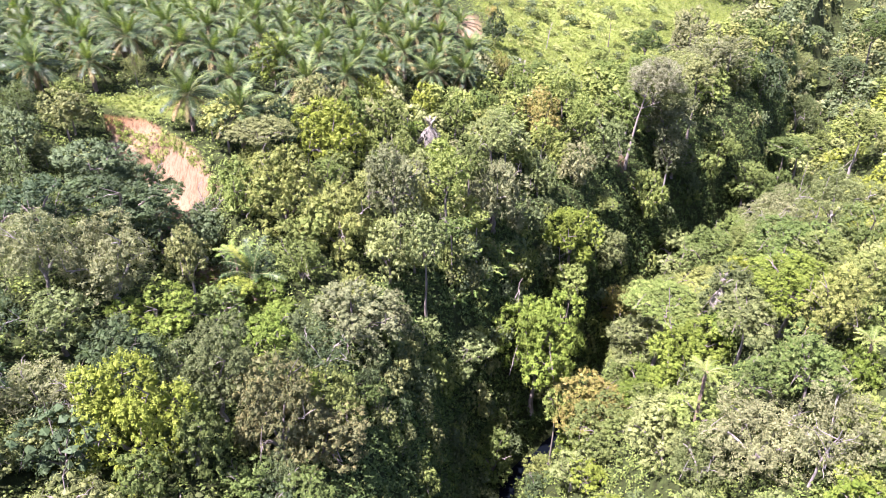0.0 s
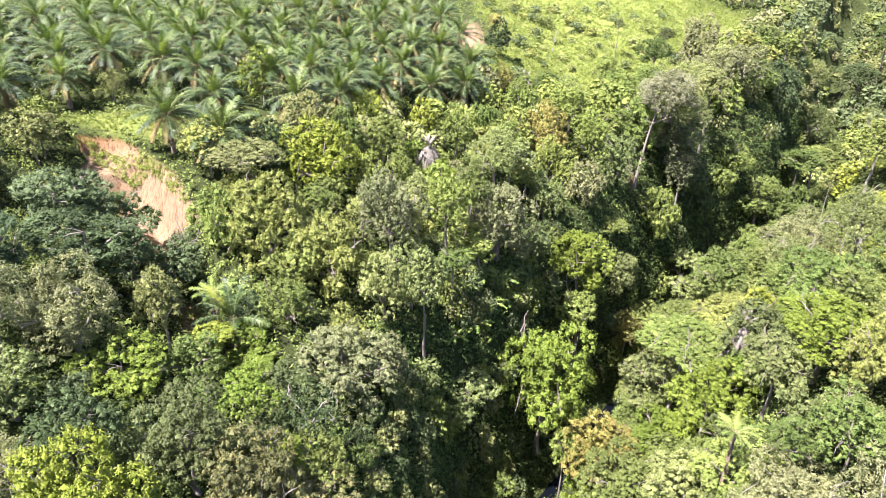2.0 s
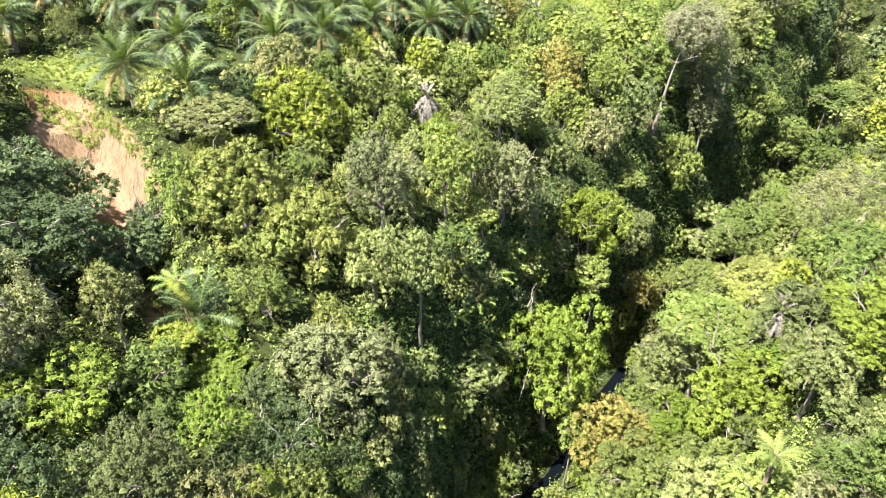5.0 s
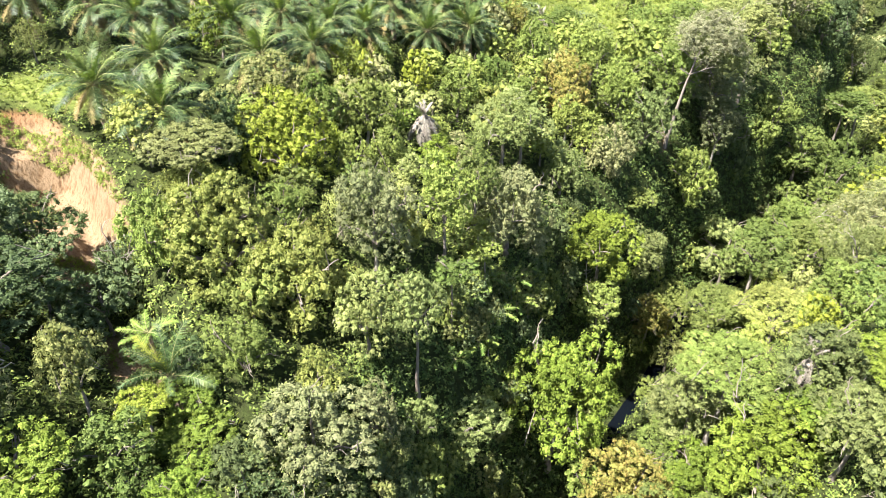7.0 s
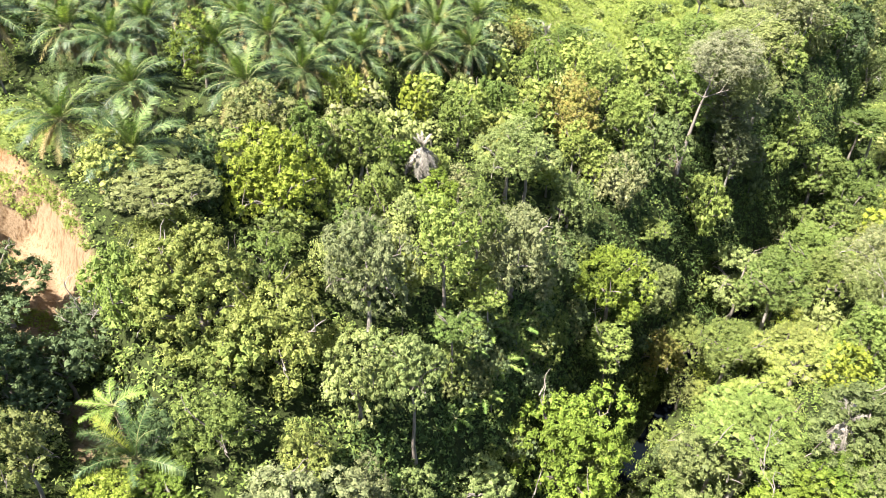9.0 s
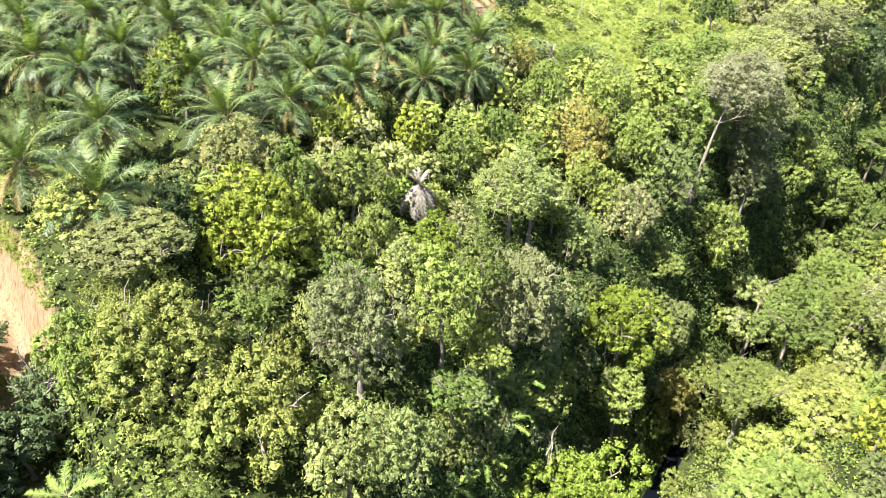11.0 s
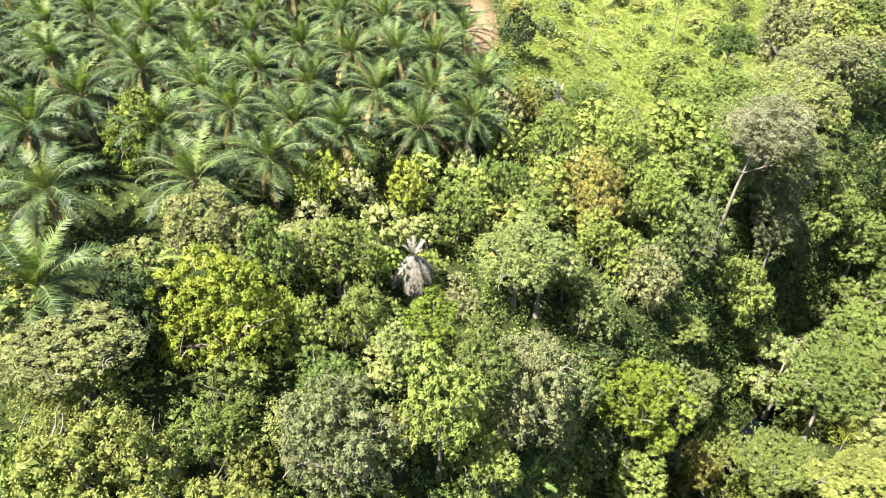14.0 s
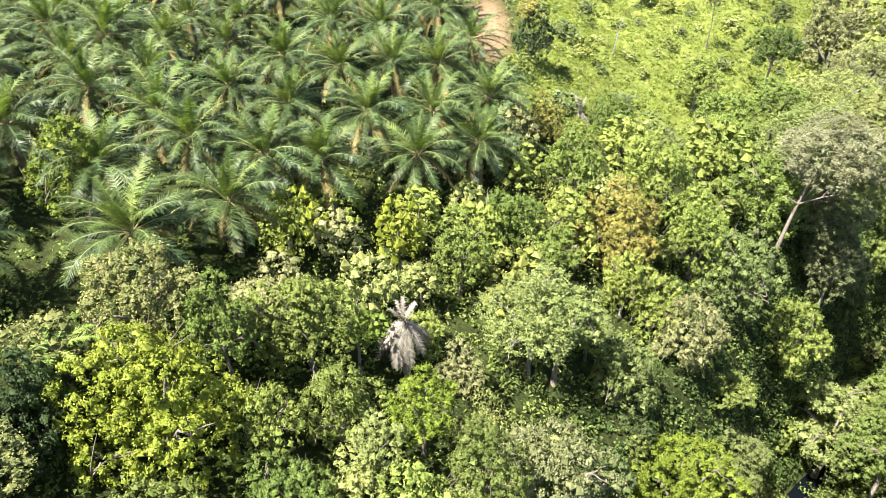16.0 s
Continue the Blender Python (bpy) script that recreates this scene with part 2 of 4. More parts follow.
def ground_material():
    m, nodes, links, bsdf = material("forest_floor")
    soil = noise_node(nodes, links, 0.9, 8.0, 0.65)
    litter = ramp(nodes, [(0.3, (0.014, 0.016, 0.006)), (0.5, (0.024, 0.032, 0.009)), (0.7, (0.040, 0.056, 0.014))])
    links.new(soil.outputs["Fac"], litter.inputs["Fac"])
    clay_n = noise_node(nodes, links, 0.85, 8.0, 0.72)
    # Rain has drawn the bare earth out into runnels down the face.
    drawn = nodes.new("ShaderNodeMapping")
    drawn.inputs["Scale"].default_value = (1.9, 1.9, 0.30)
    links.new(clay_n.inputs["Vector"].links[0].from_socket, drawn.inputs["Vector"])
    links.new(drawn.outputs["Vector"], clay_n.inputs["Vector"])
    clay = ramp(nodes, [(0.30, (0.060, 0.034, 0.017)), (0.42, (0.128, 0.084, 0.042)), (0.52, (0.190, 0.138, 0.080)), (0.60, (0.134, 0.090, 0.046)), (0.70, (0.070, 0.042, 0.021))])
    links.new(clay_n.outputs["Fac"], clay.inputs["Fac"])
    turf_n = noise_node(nodes, links, 0.4, 6.0, 0.7)
    turf = ramp(nodes, [(0.3, (0.055, 0.075, 0.018)), (0.55, (0.105, 0.130, 0.026)), (0.75, (0.16, 0.15, 0.065))])
    links.new(turf_n.outputs["Fac"], turf.inputs["Fac"])
    place, xyz = nodes.new("ShaderNodeNewGeometry"), nodes.new("ShaderNodeSeparateXYZ")
    links.new(place.outputs["Position"], xyz.inputs["Vector"])
    wander = nodes.new("ShaderNodeMath")
    wander.operation, wander.inputs[1].default_value = "MULTIPLY_ADD", 5.0
    links.new(clay_n.outputs["Fac"], wander.inputs[0])
    links.new(xyz.outputs["Z"], wander.inputs[2])
    topsoil = nodes.new("ShaderNodeMapRange")
    topsoil.inputs["From Min"].default_value, topsoil.inputs["From Max"].default_value = 43.8, 46.8
    links.new(wander.outputs[0], topsoil.inputs["Value"])
    red = nodes.new("ShaderNodeMixRGB")
    red.blend_type, red.inputs["Color2"].default_value = "MULTIPLY", (0.85, 0.56, 0.36, 1)
    links.new(topsoil.outputs["Result"], red.inputs["Fac"])
    links.new(clay.outputs["Color"], red.inputs["Color1"])
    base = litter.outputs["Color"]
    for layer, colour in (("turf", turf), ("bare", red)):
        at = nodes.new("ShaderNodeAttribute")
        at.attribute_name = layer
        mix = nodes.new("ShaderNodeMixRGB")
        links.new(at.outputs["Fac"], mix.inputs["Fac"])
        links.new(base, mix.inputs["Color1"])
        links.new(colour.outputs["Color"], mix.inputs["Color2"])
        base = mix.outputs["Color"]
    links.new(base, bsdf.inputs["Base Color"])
    bsdf.inputs["Roughness"].default_value = 0.95
    bsdf.inputs["Specular IOR Level"].default_value = 0.06
    bump = nodes.new("ShaderNodeBump")
    bump.inputs["Strength"].default_value, bump.inputs["Distance"].default_value = 0.8, 0.35
    links.new(clay_n.outputs["Fac"], bump.inputs["Height"])
    links.new(bump.outputs["Normal"], bsdf.inputs["Normal"])
    return m


def build_ground():
    def spread(lo, hi, step, reach):
        inner = list(np.arange(lo, hi, step))
        down, up, s = [], [], step
        a, b = lo, hi
        while a > -reach or b < reach:
            s *= 1.05 if s < 5.5 else 1.35
            a, b = a - s, b + s
            down.append(a)
            up.append(b)
        return np.array(down[::-1] + inner + [hi] + up)
    fine = lambda v, lo, hi: np.unique(np.concatenate([v[(v < lo) | (v > hi)], np.arange(lo, hi, 0.35)]))
    xs, ys = spread(-75, 120, 1.25, 2600), spread(25, 215, 1.25, 2600)
    xs, ys = fine(xs, -52, -29), fine(ys, 82, 109)
    gx, gy = np.meshgrid(xs, ys)
    z = height(gx, gy)
    verts = np.stack([gx.ravel(), gy.ravel(), z.ravel()], 1)
    nx, ny = len(xs), len(ys)
    i = (np.arange(ny - 1)[:, None] * nx + np.arange(nx - 1)[None]).ravel()
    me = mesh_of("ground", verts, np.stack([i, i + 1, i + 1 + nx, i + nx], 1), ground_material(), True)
    for layer, f in (("bare", bareness), ("turf", grassiness)):
        me.attributes.new(layer, "FLOAT", "POINT").data.foreach_set("value", f(gx, gy).ravel().astype(np.float32))
    return tagged(new("ground", me), "steep forested gorge floor and plateau, orange clay landslip", "ground", kind="structure")


build_ground()


def build_stream():
    m, nodes, links, bsdf = material("stream_water")
    bsdf.inputs["Base Color"].default_value = (0.002, 0.003, 0.004, 1)
    bsdf.inputs["Roughness"].default_value = 0.4
    bsdf.inputs["Specular IOR Level"].default_value = 0.03
    n = noise_node(nodes, links, 1.6, 4.0)
    bump = nodes.new("ShaderNodeBump")
    bump.inputs["Strength"].default_value, bump.inputs["Distance"].default_value = 0.4, 0.06
    links.new(n.outputs["Fac"], bump.inputs["Height"])
    links.new(bump.outputs["Normal"], bsdf.inputs["Normal"])
    pts = np.array(STREAM[:8], float)
    k = np.linspace(0, len(pts) - 1, 240)
    c = np.stack([np.interp(k, np.arange(len(pts)), pts[:, j]) for j in range(3)], 1)
    t = np.gradient(c[:, :2], axis=0)
    t /= np.linalg.norm(t, axis=1)[:, None]
    side = np.stack([t[:, 1], -t[:, 0]], 1)
    low = np.array([min(height(p[0] + u * s[0], p[1] + u * s[1]) for u in (-2, -1, 0, 1, 2)) for p, s in zip(c, side)]) + 0.35
    verts = np.concatenate([np.column_stack([c[:, :2] + side * w, low]) for w in (-1.1, 1.1)])
    i = np.arange(239)
    me = mesh_of("stream", verts, np.stack([i, i + 240, i + 241, i + 1], 1), m, True)
    tagged(new("stream", me), "dark shaded stream at the gorge bottom", "stream", kind="structure")


build_stream()


# ---- trees ----
def unit(v):
    return v / np.maximum(np.linalg.norm(v, axis=-1, keepdims=True), 1e-9)


def leaves(rng, at, normal, length, width, droop=0.25):
    """Small pointed leaves, one triangle each, one for each place."""
    n = len(at)
    t = unit(np.cross(normal, unit(rng.normal(size=(n, 3)))))
    s = np.cross(normal, t)
    ln = (length * rng.uniform(0.6, 1.4, n))[:, None]
    wd = (width * rng.uniform(0.7, 1.3, n))[:, None]
    tip = at + t * ln * 0.6 - normal * ln * droop
    back = at - t * ln * 0.4
    verts = np.stack([back - s * wd / 2, back + s * wd / 2, tip], 1).reshape(-1, 3)
    return verts, np.arange(3 * n).reshape(n, 3)


def crown_lobes(rng, style, count):
    """Centres and radii of the clumps that make up a crown of radius 1, middle at the origin."""
    i = np.arange(count) + 0.5
    if style == "flat":
        a, r = i * 2.39996 + rng.uniform(0, 6), np.sqrt(i / count) * 0.86
        c = np.stack([np.cos(a) * r, np.sin(a) * r, 0.30 - 0.55 * r * r + rng.normal(0, 0.10, count)], 1)
        return c, rng.uniform(0.14, 0.24, count), (1, 1, 0.6)
    if style == "tiered":
        level = rng.choice([-0.62, -0.28, 0.05, 0.36, 0.66], count, p=[0.16, 0.25, 0.26, 0.21, 0.12])
        a = i * 2.39996
        r = np.sqrt(np.maximum(0.05, 1 - level ** 2)) * rng.uniform(0.30, 0.84, count)
        c = np.stack([np.cos(a) * r, np.sin(a) * r, level + rng.normal(0, 0.06, count)], 1)
        return c, rng.uniform(0.17, 0.27, count), (1.15, 1.15, 0.55)
    z = 1 - 1.62 * i / count
    a, r = i * 2.39996 + rng.uniform(0, 6), np.sqrt(np.maximum(0, 1 - z * z))
    d = np.stack([np.cos(a) * r, np.sin(a) * r, z], 1)
    k = rng.uniform(0.48, 0.92, count)
    c = d * k[:, None]
    if style == "tall":
        c[:, :2] *= 0.85
        c[:, :2] += rng.normal(0, 0.10, (count, 2))
    c += rng.normal(0, 0.05, (count, 3))
    return c, rng.uniform(0.15, 0.30, count) * (0.9 if style == "wispy" else 1), (1, 1, 0.85)


# A rough knot of twigs: eight triangles.
KNOT = (np.array([(1, 0, 0), (-1, 0, 0), (0, 1, 0), (0, -1, 0), (0, 0, 1), (0, 0, -1)], float),
        np.array([(0, 2, 4), (2, 1, 4), (1, 3, 4), (3, 0, 4), (2, 0, 5), (1, 2, 5), (3, 1, 5), (0, 3, 5)]))


def crown_mesh(name, seed, style, count, tufts, blades, leaf, mat):
    """A crown in three steps: boughs, tufts of twigs all over each bough, and small leaves on every tuft."""
    rng = np.random.RandomState(seed)
    c, lr, squash = crown_lobes(rng, style, count)
    c, lr, squash, n = c * 0.86, lr * (34 / count) ** 0.5, np.array(squash), count * tufts
    i = np.tile(np.arange(tufts) + 0.5, count)
    z, a = 1 - 1.75 * i / tufts, i * 2.39996 + np.repeat(rng.uniform(0, 6.28, count), tufts)
    r = np.sqrt(np.maximum(0, 1 - z * z))
    d = unit(np.stack([np.cos(a) * r, np.sin(a) * r, z], 1) + rng.normal(0, 0.16, (n, 3)))
    mid = np.repeat(c, tufts, 0) + d * squash * (np.repeat(lr, tufts) * rng.uniform(0.78, 1.06, n))[:, None]
    # Tufts buried inside another bough are left out.
    deep = np.linalg.norm((mid[:, None] - c[None]) / squash, axis=2) / lr[None]
    deep[np.arange(n), np.repeat(np.arange(count), tufts)] = 9
    keep = deep.min(1) > 0.80
    mid, d = mid[keep], d[keep]
    n = len(mid)
    size = 1.95 / math.sqrt(n) * rng.uniform(0.55, 1.35, n)
    pieces = []
    if style != "wispy":
        bv, bf = KNOT
        k, turn = len(bv), rng.uniform(0, 6.28, (n, 1))
        bv = np.stack([bv[:, 0] * np.cos(turn) - bv[:, 1] * np.sin(turn), bv[:, 0] * np.sin(turn) + bv[:, 1] * np.cos(turn), bv[:, 2] + 0 * turn], 2)
        core = mid[:, None] + (bv * rng.uniform(0.45, 0.90, (n, k, 1)) + rng.normal(0, 0.12, (n, k, 3))) * size[:, None, None] * np.array([1, 1, 0.8])
        pieces.append((core.reshape(-1, 3), (bf[None] + (np.arange(n) * k)[:, None, None]).reshape(-1, 3)))
    m = n * blades
    e = unit(rng.normal(size=(m, 3)) + np.repeat(d, blades, 0) * 0.8 + np.array([0, 0, 0.3]))
    far = rng.uniform(0.55, 1.35, m) if style != "wispy" else rng.uniform(0.3, 1.5, m)
    at = np.repeat(mid, blades, 0) + e * (np.repeat(size, blades) * far)[:, None] * np.array([1, 1, 0.85])
    normal = unit(e * 0.9 + np.array([0, 0, 0.45]) + rng.normal(0, 0.34, (m, 3)))
    pieces.append(leaves(rng, at, normal, leaf * (1.8 if style == "wispy" and blades > 18 else 1.3), leaf * 0.85))
    v, f = joined(pieces)
    return mesh_of(name, v, f, mat)


def tube(path, radii, sides=6):
    """Rings along a path, as verts and quads."""
    path = np.asarray(path, float)
    t = unit(np.gradient(path, axis=0))
    u = unit(np.cross(t, np.array([0.31, 0.87, 0.12])))
    w = np.cross(t, u)
    a = np.linspace(0, 2 * np.pi, sides, endpoint=False)
    ring = path[:, None] + (np.cos(a)[None, :, None] * u[:, None] + np.sin(a)[None, :, None] * w[:, None]) * np.asarray(radii)[:, None, None]
    n = len(path)
    i = np.arange(n - 1)[:, None] * sides + np.arange(sides)[None]
    j = np.arange(n - 1)[:, None] * sides + (np.arange(sides)[None] + 1) % sides
    return ring.reshape(-1, 3), np.stack([i, j, j + sides, i + sides], -1).reshape(-1, 4)


def joined(pieces):
    verts, faces, k = [], [], 0
    for v, f in pieces:
        verts.append(v)
        faces.append(f + k)
        k += len(v)
    return np.concatenate(verts), np.concatenate(faces)


def trunk_mesh(name, seed, mat):
    rng = np.random.RandomState(seed)
    k = np.linspace(0, 1, 9)
    wob = np.cumsum(rng.normal(0, 0.025, (9, 2)), 0)
    wob -= wob[-1] * k[:, None]
    radii = 0.075 * (1 - 0.55 * k) + 0.05 * np.exp(-k * 14)
    v, f = tube(np.column_stack([wob, k]), np.ones(9), 7)
    ring = np.repeat(radii, 7)
    centre = np.repeat(np.column_stack([wob, k]), 7, 0)
    v[:, :2] = centre[:, :2] + (v[:, :2] - centre[:, :2]) * ring[:, None]
    v[:, 2] = centre[:, 2]
    return mesh_of(name, v, f, mat, True)


def limb_mesh(name, seed, mat, rise):
    """One limb that forks, from the top of the trunk out into a crown of radius 1."""
    rng = np.random.RandomState(seed)
    out = np.sqrt(1 - rise * rise) * 0.85
    start, end = np.array([0, 0, -0.6]), np.array([out, 0, rise * 0.85])
    k = np.linspace(0, 1, 6)[:, None]
    path = start + (end - start) * k + np.array([0, 0, 0.2]) * np.sin(k * np.pi) + rng.normal(0, 0.025, (6, 3)) * k
    pieces = [tube(path, 0.036 * (1 - 0.8 * k[:, 0]), 4)]
    for j in range(4):
        s = path[2 + j % 4]
        e = s + unit(end - start + rng.normal(0, 0.7, 3)) * rng.uniform(0.25, 0.45)
        p = s + (e - s) * np.linspace(0, 1, 4)[:, None] + rng.normal(0, 0.012, (4, 3))
        pieces.append(tube(p, np.array([0.014, 0.011, 0.008, 0.004]), 3))
    v, f = joined(pieces)
    return mesh_of(name, v, f, mat, True)


STYLES = ("round", "tiered", "flat", "wispy", "tall")
# From far small crowns to large near ones: boughs, tufts to a bough, leaves to a tuft, leaf length over crown radius.
SIZES = ((6, 9, 10, 0.076), (7, 14, 15, 0.056), (9, 23, 16, 0.051), (11, 34, 20, 0.038), (13, 44, 24, 0.030), (15, 54, 26, 0.025))
WORDS = {"round": "rounded leafy", "tiered": "layered broad-leaved", "flat": "flat-topped spreading", "wispy": "thin-crowned twiggy", "tall": "narrow creeper-hung"}
crowns = {}
trunks = [trunk_mesh(f"trunk{i}", 40 + i, PALE_BARK if i % 3 == 0 else BARK) for i in range(6)]
limbs = {s: [limb_mesh(f"limb_{s}{i}", 60 + i, PALE_BARK if s == "wispy" else BARK, 0.12 if s == "flat" else (-0.1, 0.3, 0.7)[i]) for i in range(3)] for s in STYLES}


def crown_for(style, colour, size, variant):
    key = (style, colour, size, variant)
    if key not in crowns:
        seed = 1000 + 7 * STYLES.index(style) + 31 * size + 131 * variant
        boughs, tufts, blades, leaf = SIZES[size]
        crowns[key] = crown_mesh(f"crown_{style}_{colour}", seed, style, boughs, tufts, blades, leaf, LEAF[colour])
    return crowns[key]


grown = []
tree_rng = random.Random(11)


def part(name, data, parent, m):
    ob = new(name, data)
    ob.parent, ob.matrix_basis = parent, m
    return ob


def tree(style, x, y, z, r, rz, colour, group="forest trees", coarse=0):
    """A tree whose crown has its middle at z and the half-width r and half-height rz."""
    size = max(2, (2 if r < 2.3 else 3 if r < 3.6 else 4 if r < 5.0 or y > 120 else 5) - coarse)
    rz = min(rz, 1.25 * r)
    base = float(height(x, y)) - 0.2
    z, rz = z - 0.22 * rz, 1.22 * rz
    z = max(z, base + 0.6 * rz)
    turn, variant = tree_rng.uniform(0, 360), tree_rng.randrange(3)
    root = new("tree" if r > 1.7 else "small_tree")
    root.location = (x, y, base)
    tall = z - base
    tagged(root, f"{SHADE_WORDS[colour]} {WORDS[style]} tree on the gorge slope", "tree", group)
    up = max(0.4, tall - 0.3 * rz)
    part("trunk", trunks[tree_rng.randrange(6)], root, Matrix.Diagonal((0.75 * r + 0.6, 0.75 * r + 0.6, up, 1)))
    m = pose(0, 0, tall, tree_rng.uniform(-5, 5), tree_rng.uniform(-5, 5), turn) @ Matrix.Diagonal((1.02 * r, 1.02 * r * tree_rng.uniform(0.9, 1.1), rz, 1))
    for i in range(4):
        part("limb", limbs[style][i % 3], root, m @ pose(0, 0, 0, 0, 0, 90 * i + tree_rng.uniform(-30, 30)))
    part("crown", crown_for(style, colour, size, variant), root, m)
    grown.append((x, y, z, r))
    return root


def grow(style, rows):
    for x, y, z, r, rz, colour in rows:
        tree(style, x, y, z, r, rz, colour)


# The trees one can tell apart: x, y, height of the crown's middle, its half-width and half-height, shade.
grow("round", [
    (-26.0, 44.3, 35.5, 4.8, 5.5, "yellow"),
    (-21.2, 44.6, 36.5, 2.8, 3.4, "olive"),
    (-15.1, 49.2, 35.1, 4.5, 5.2, "brown"),
    (-29.1, 49.8, 40.2, 3.5, 3.3, "dark"),
    (-11.8, 51.2, 25.5, 4.1, 3.1, "brown"),
    (-21.0, 51.9, 38.5, 4.0, 3.9, "darkolive"),
    (41.1, 52.3, 31.2, 3.2, 3.2, "leafy"),
    (-13.4, 54.0, 34.0, 2.0, 1.9, "moss"),
    (-11.1, 55.7, 28.1, 3.0, 4.0, "olive"),
    (36.9, 56.3, 35.0, 3.5, 3.1, "leafy"),
    (32.7, 58.1, 31.7, 2.6, 2.0, "leafy"),
    (28.9, 60.8, 24.9, 3.4, 2.6, "leafy"),
    (26.6, 64.2, 12.1, 4.5, 4.6, "pale"),
    (43.7, 66.0, 35.6, 3.7, 5.1, "olive"),
    (-10.5, 68.4, 28.9, 4.9, 4.1, "grey"),
    (-28.7, 69.2, 39.9, 2.6, 3.7, "greyolive"),
    (36.9, 71.2, 30.9, 3.7, 3.5, "greyolive"),
    (50.1, 72.4, 35.7, 3.5, 3.4, "olive"),
    (22.5, 72.7, -0.8, 4.7, 3.3, "olive"),
])
grow("round", [
    (-5.8, 73.4, 28.8, 2.3, 2.6, "grey"),
    (42.9, 73.5, 33.8, 5.6, 3.1, "yellow"),
    (-11.1, 74.8, 32.1, 2.4, 2.7, "olive"),
    (33.4, 75.7, 19.4, 6.0, 4.9, "yellow"),
    (-2.3, 78.0, 18.9, 2.0, 3.0, "pale"),
    (29.7, 78.6, 11.4, 4.5, 3.0, "yellow"),
    (48.2, 79.5, 34.7, 3.6, 3.1, "olive"),
    (22.4, 80.8, 6.9, 5.4, 5.5, "rust"),
    (-7.2, 81.4, 34.7, 3.2, 5.9, "pale"),
    (-2.4, 81.4, 35.5, 3.1, 5.5, "pale"),
    (41.0, 81.5, 24.2, 6.2, 5.6, "greyolive"),
    (-14.0, 83.7, 37.0, 4.6, 5.7, "olive"),
    (-21.2, 85.7, 36.1, 5.4, 5.9, "olive"),
    (47.6, 85.7, 33.0, 5.5, 3.7, "leafy"),
    (29.0, 88.0, 4.1, 4.6, 3.8, "green"),
    (-6.9, 90.5, 39.8, 4.3, 5.0, "grey"),
    (-16.1, 90.7, 40.6, 2.2, 2.0, "leafy"),
    (14.6, 91.0, 13.2, 7.3, 8.6, "lime"),
    (0.3, 95.6, 38.5, 3.3, 6.3, "leafy"),
])
grow("round", [
    (-8.3, 98.3, 37.9, 2.5, 2.0, "leafy"),
    (3.8, 99.7, 38.8, 2.8, 3.1, "olive"),
    (-23.6, 99.9, 43.4, 3.0, 4.1, "dark"),
    (51.9, 99.9, 20.6, 4.9, 4.1, "leafy"),
    (-16.9, 101.1, 42.3, 5.2, 5.6, "yellow"),
    (8.1, 102.4, 32.6, 5.5, 7.4, "grey"),
    (-10.5, 102.6, 39.9, 2.1, 2.8, "leafy"),
    (-3.3, 102.9, 37.2, 1.9, 1.8, "pale"),
    (-6.5, 106.3, 37.2, 3.0, 3.3, "green"),
    (-0.5, 106.9, 36.7, 2.7, 2.5, "yellow"),
    (-14.2, 107.4, 43.8, 2.6, 3.2, "leafy"),
    (-19.8, 108.3, 45.4, 3.8, 3.4, "cream"),
    (-9.3, 111.6, 41.3, 3.5, 3.9, "green"),
    (22.9, 113.1, 19.9, 5.3, 5.4, "yellow"),
    (24.5, 114.6, 7.0, 3.3, 3.7, "leafy"),
    (10.8, 117.8, 36.2, 3.7, 3.2, "pale"),
    (17.1, 118.6, 28.0, 3.1, 4.5, "pale"),
    (34.7, 119.0, -0.0, 3.9, 3.5, "rust"),
    (-29.0, 121.0, 48.4, 3.5, 3.6, "moss"),
])
grow("round", [
    (39.0, 121.2, -0.0, 4.0, 3.9, "olive"),
    (32.5, 122.8, 9.5, 4.5, 4.2, "greyolive"),
    (2.2, 124.4, 38.1, 3.0, 3.3, "leafy"),
    (62.4, 126.9, 8.8, 5.2, 4.1, "olive"),
    (54.2, 127.7, 7.3, 6.1, 4.1, "green"),
    (7.0, 131.8, 35.8, 3.6, 4.0, "leafy"),
    (18.9, 133.3, 34.2, 4.2, 4.9, "rust"),
    (32.2, 134.2, 23.0, 4.8, 6.4, "pale"),
    (27.9, 135.6, 32.2, 4.4, 5.1, "leafy"),
    (65.8, 141.4, 2.4, 6.2, 4.4, "leafy"),
    (24.3, 141.5, 36.4, 4.3, 4.7, "leafy"),
    (15.2, 141.7, 37.2, 3.3, 4.2, "leafy"),
    (39.1, 145.9, 31.7, 5.6, 5.1, "leafy"),
    (51.2, 147.7, 15.0, 5.0, 5.3, "greyolive"),
    (48.3, 148.5, 28.6, 6.2, 4.4, "grey"),
    (12.1, 149.7, 38.9, 2.3, 3.5, "rust"),
    (25.6, 150.8, 35.4, 3.3, 3.2, "pale"),
    (21.8, 156.9, 35.2, 3.8, 3.3, "leafy"),
    (36.8, 157.5, 32.3, 5.5, 4.9, "leafy"),
])
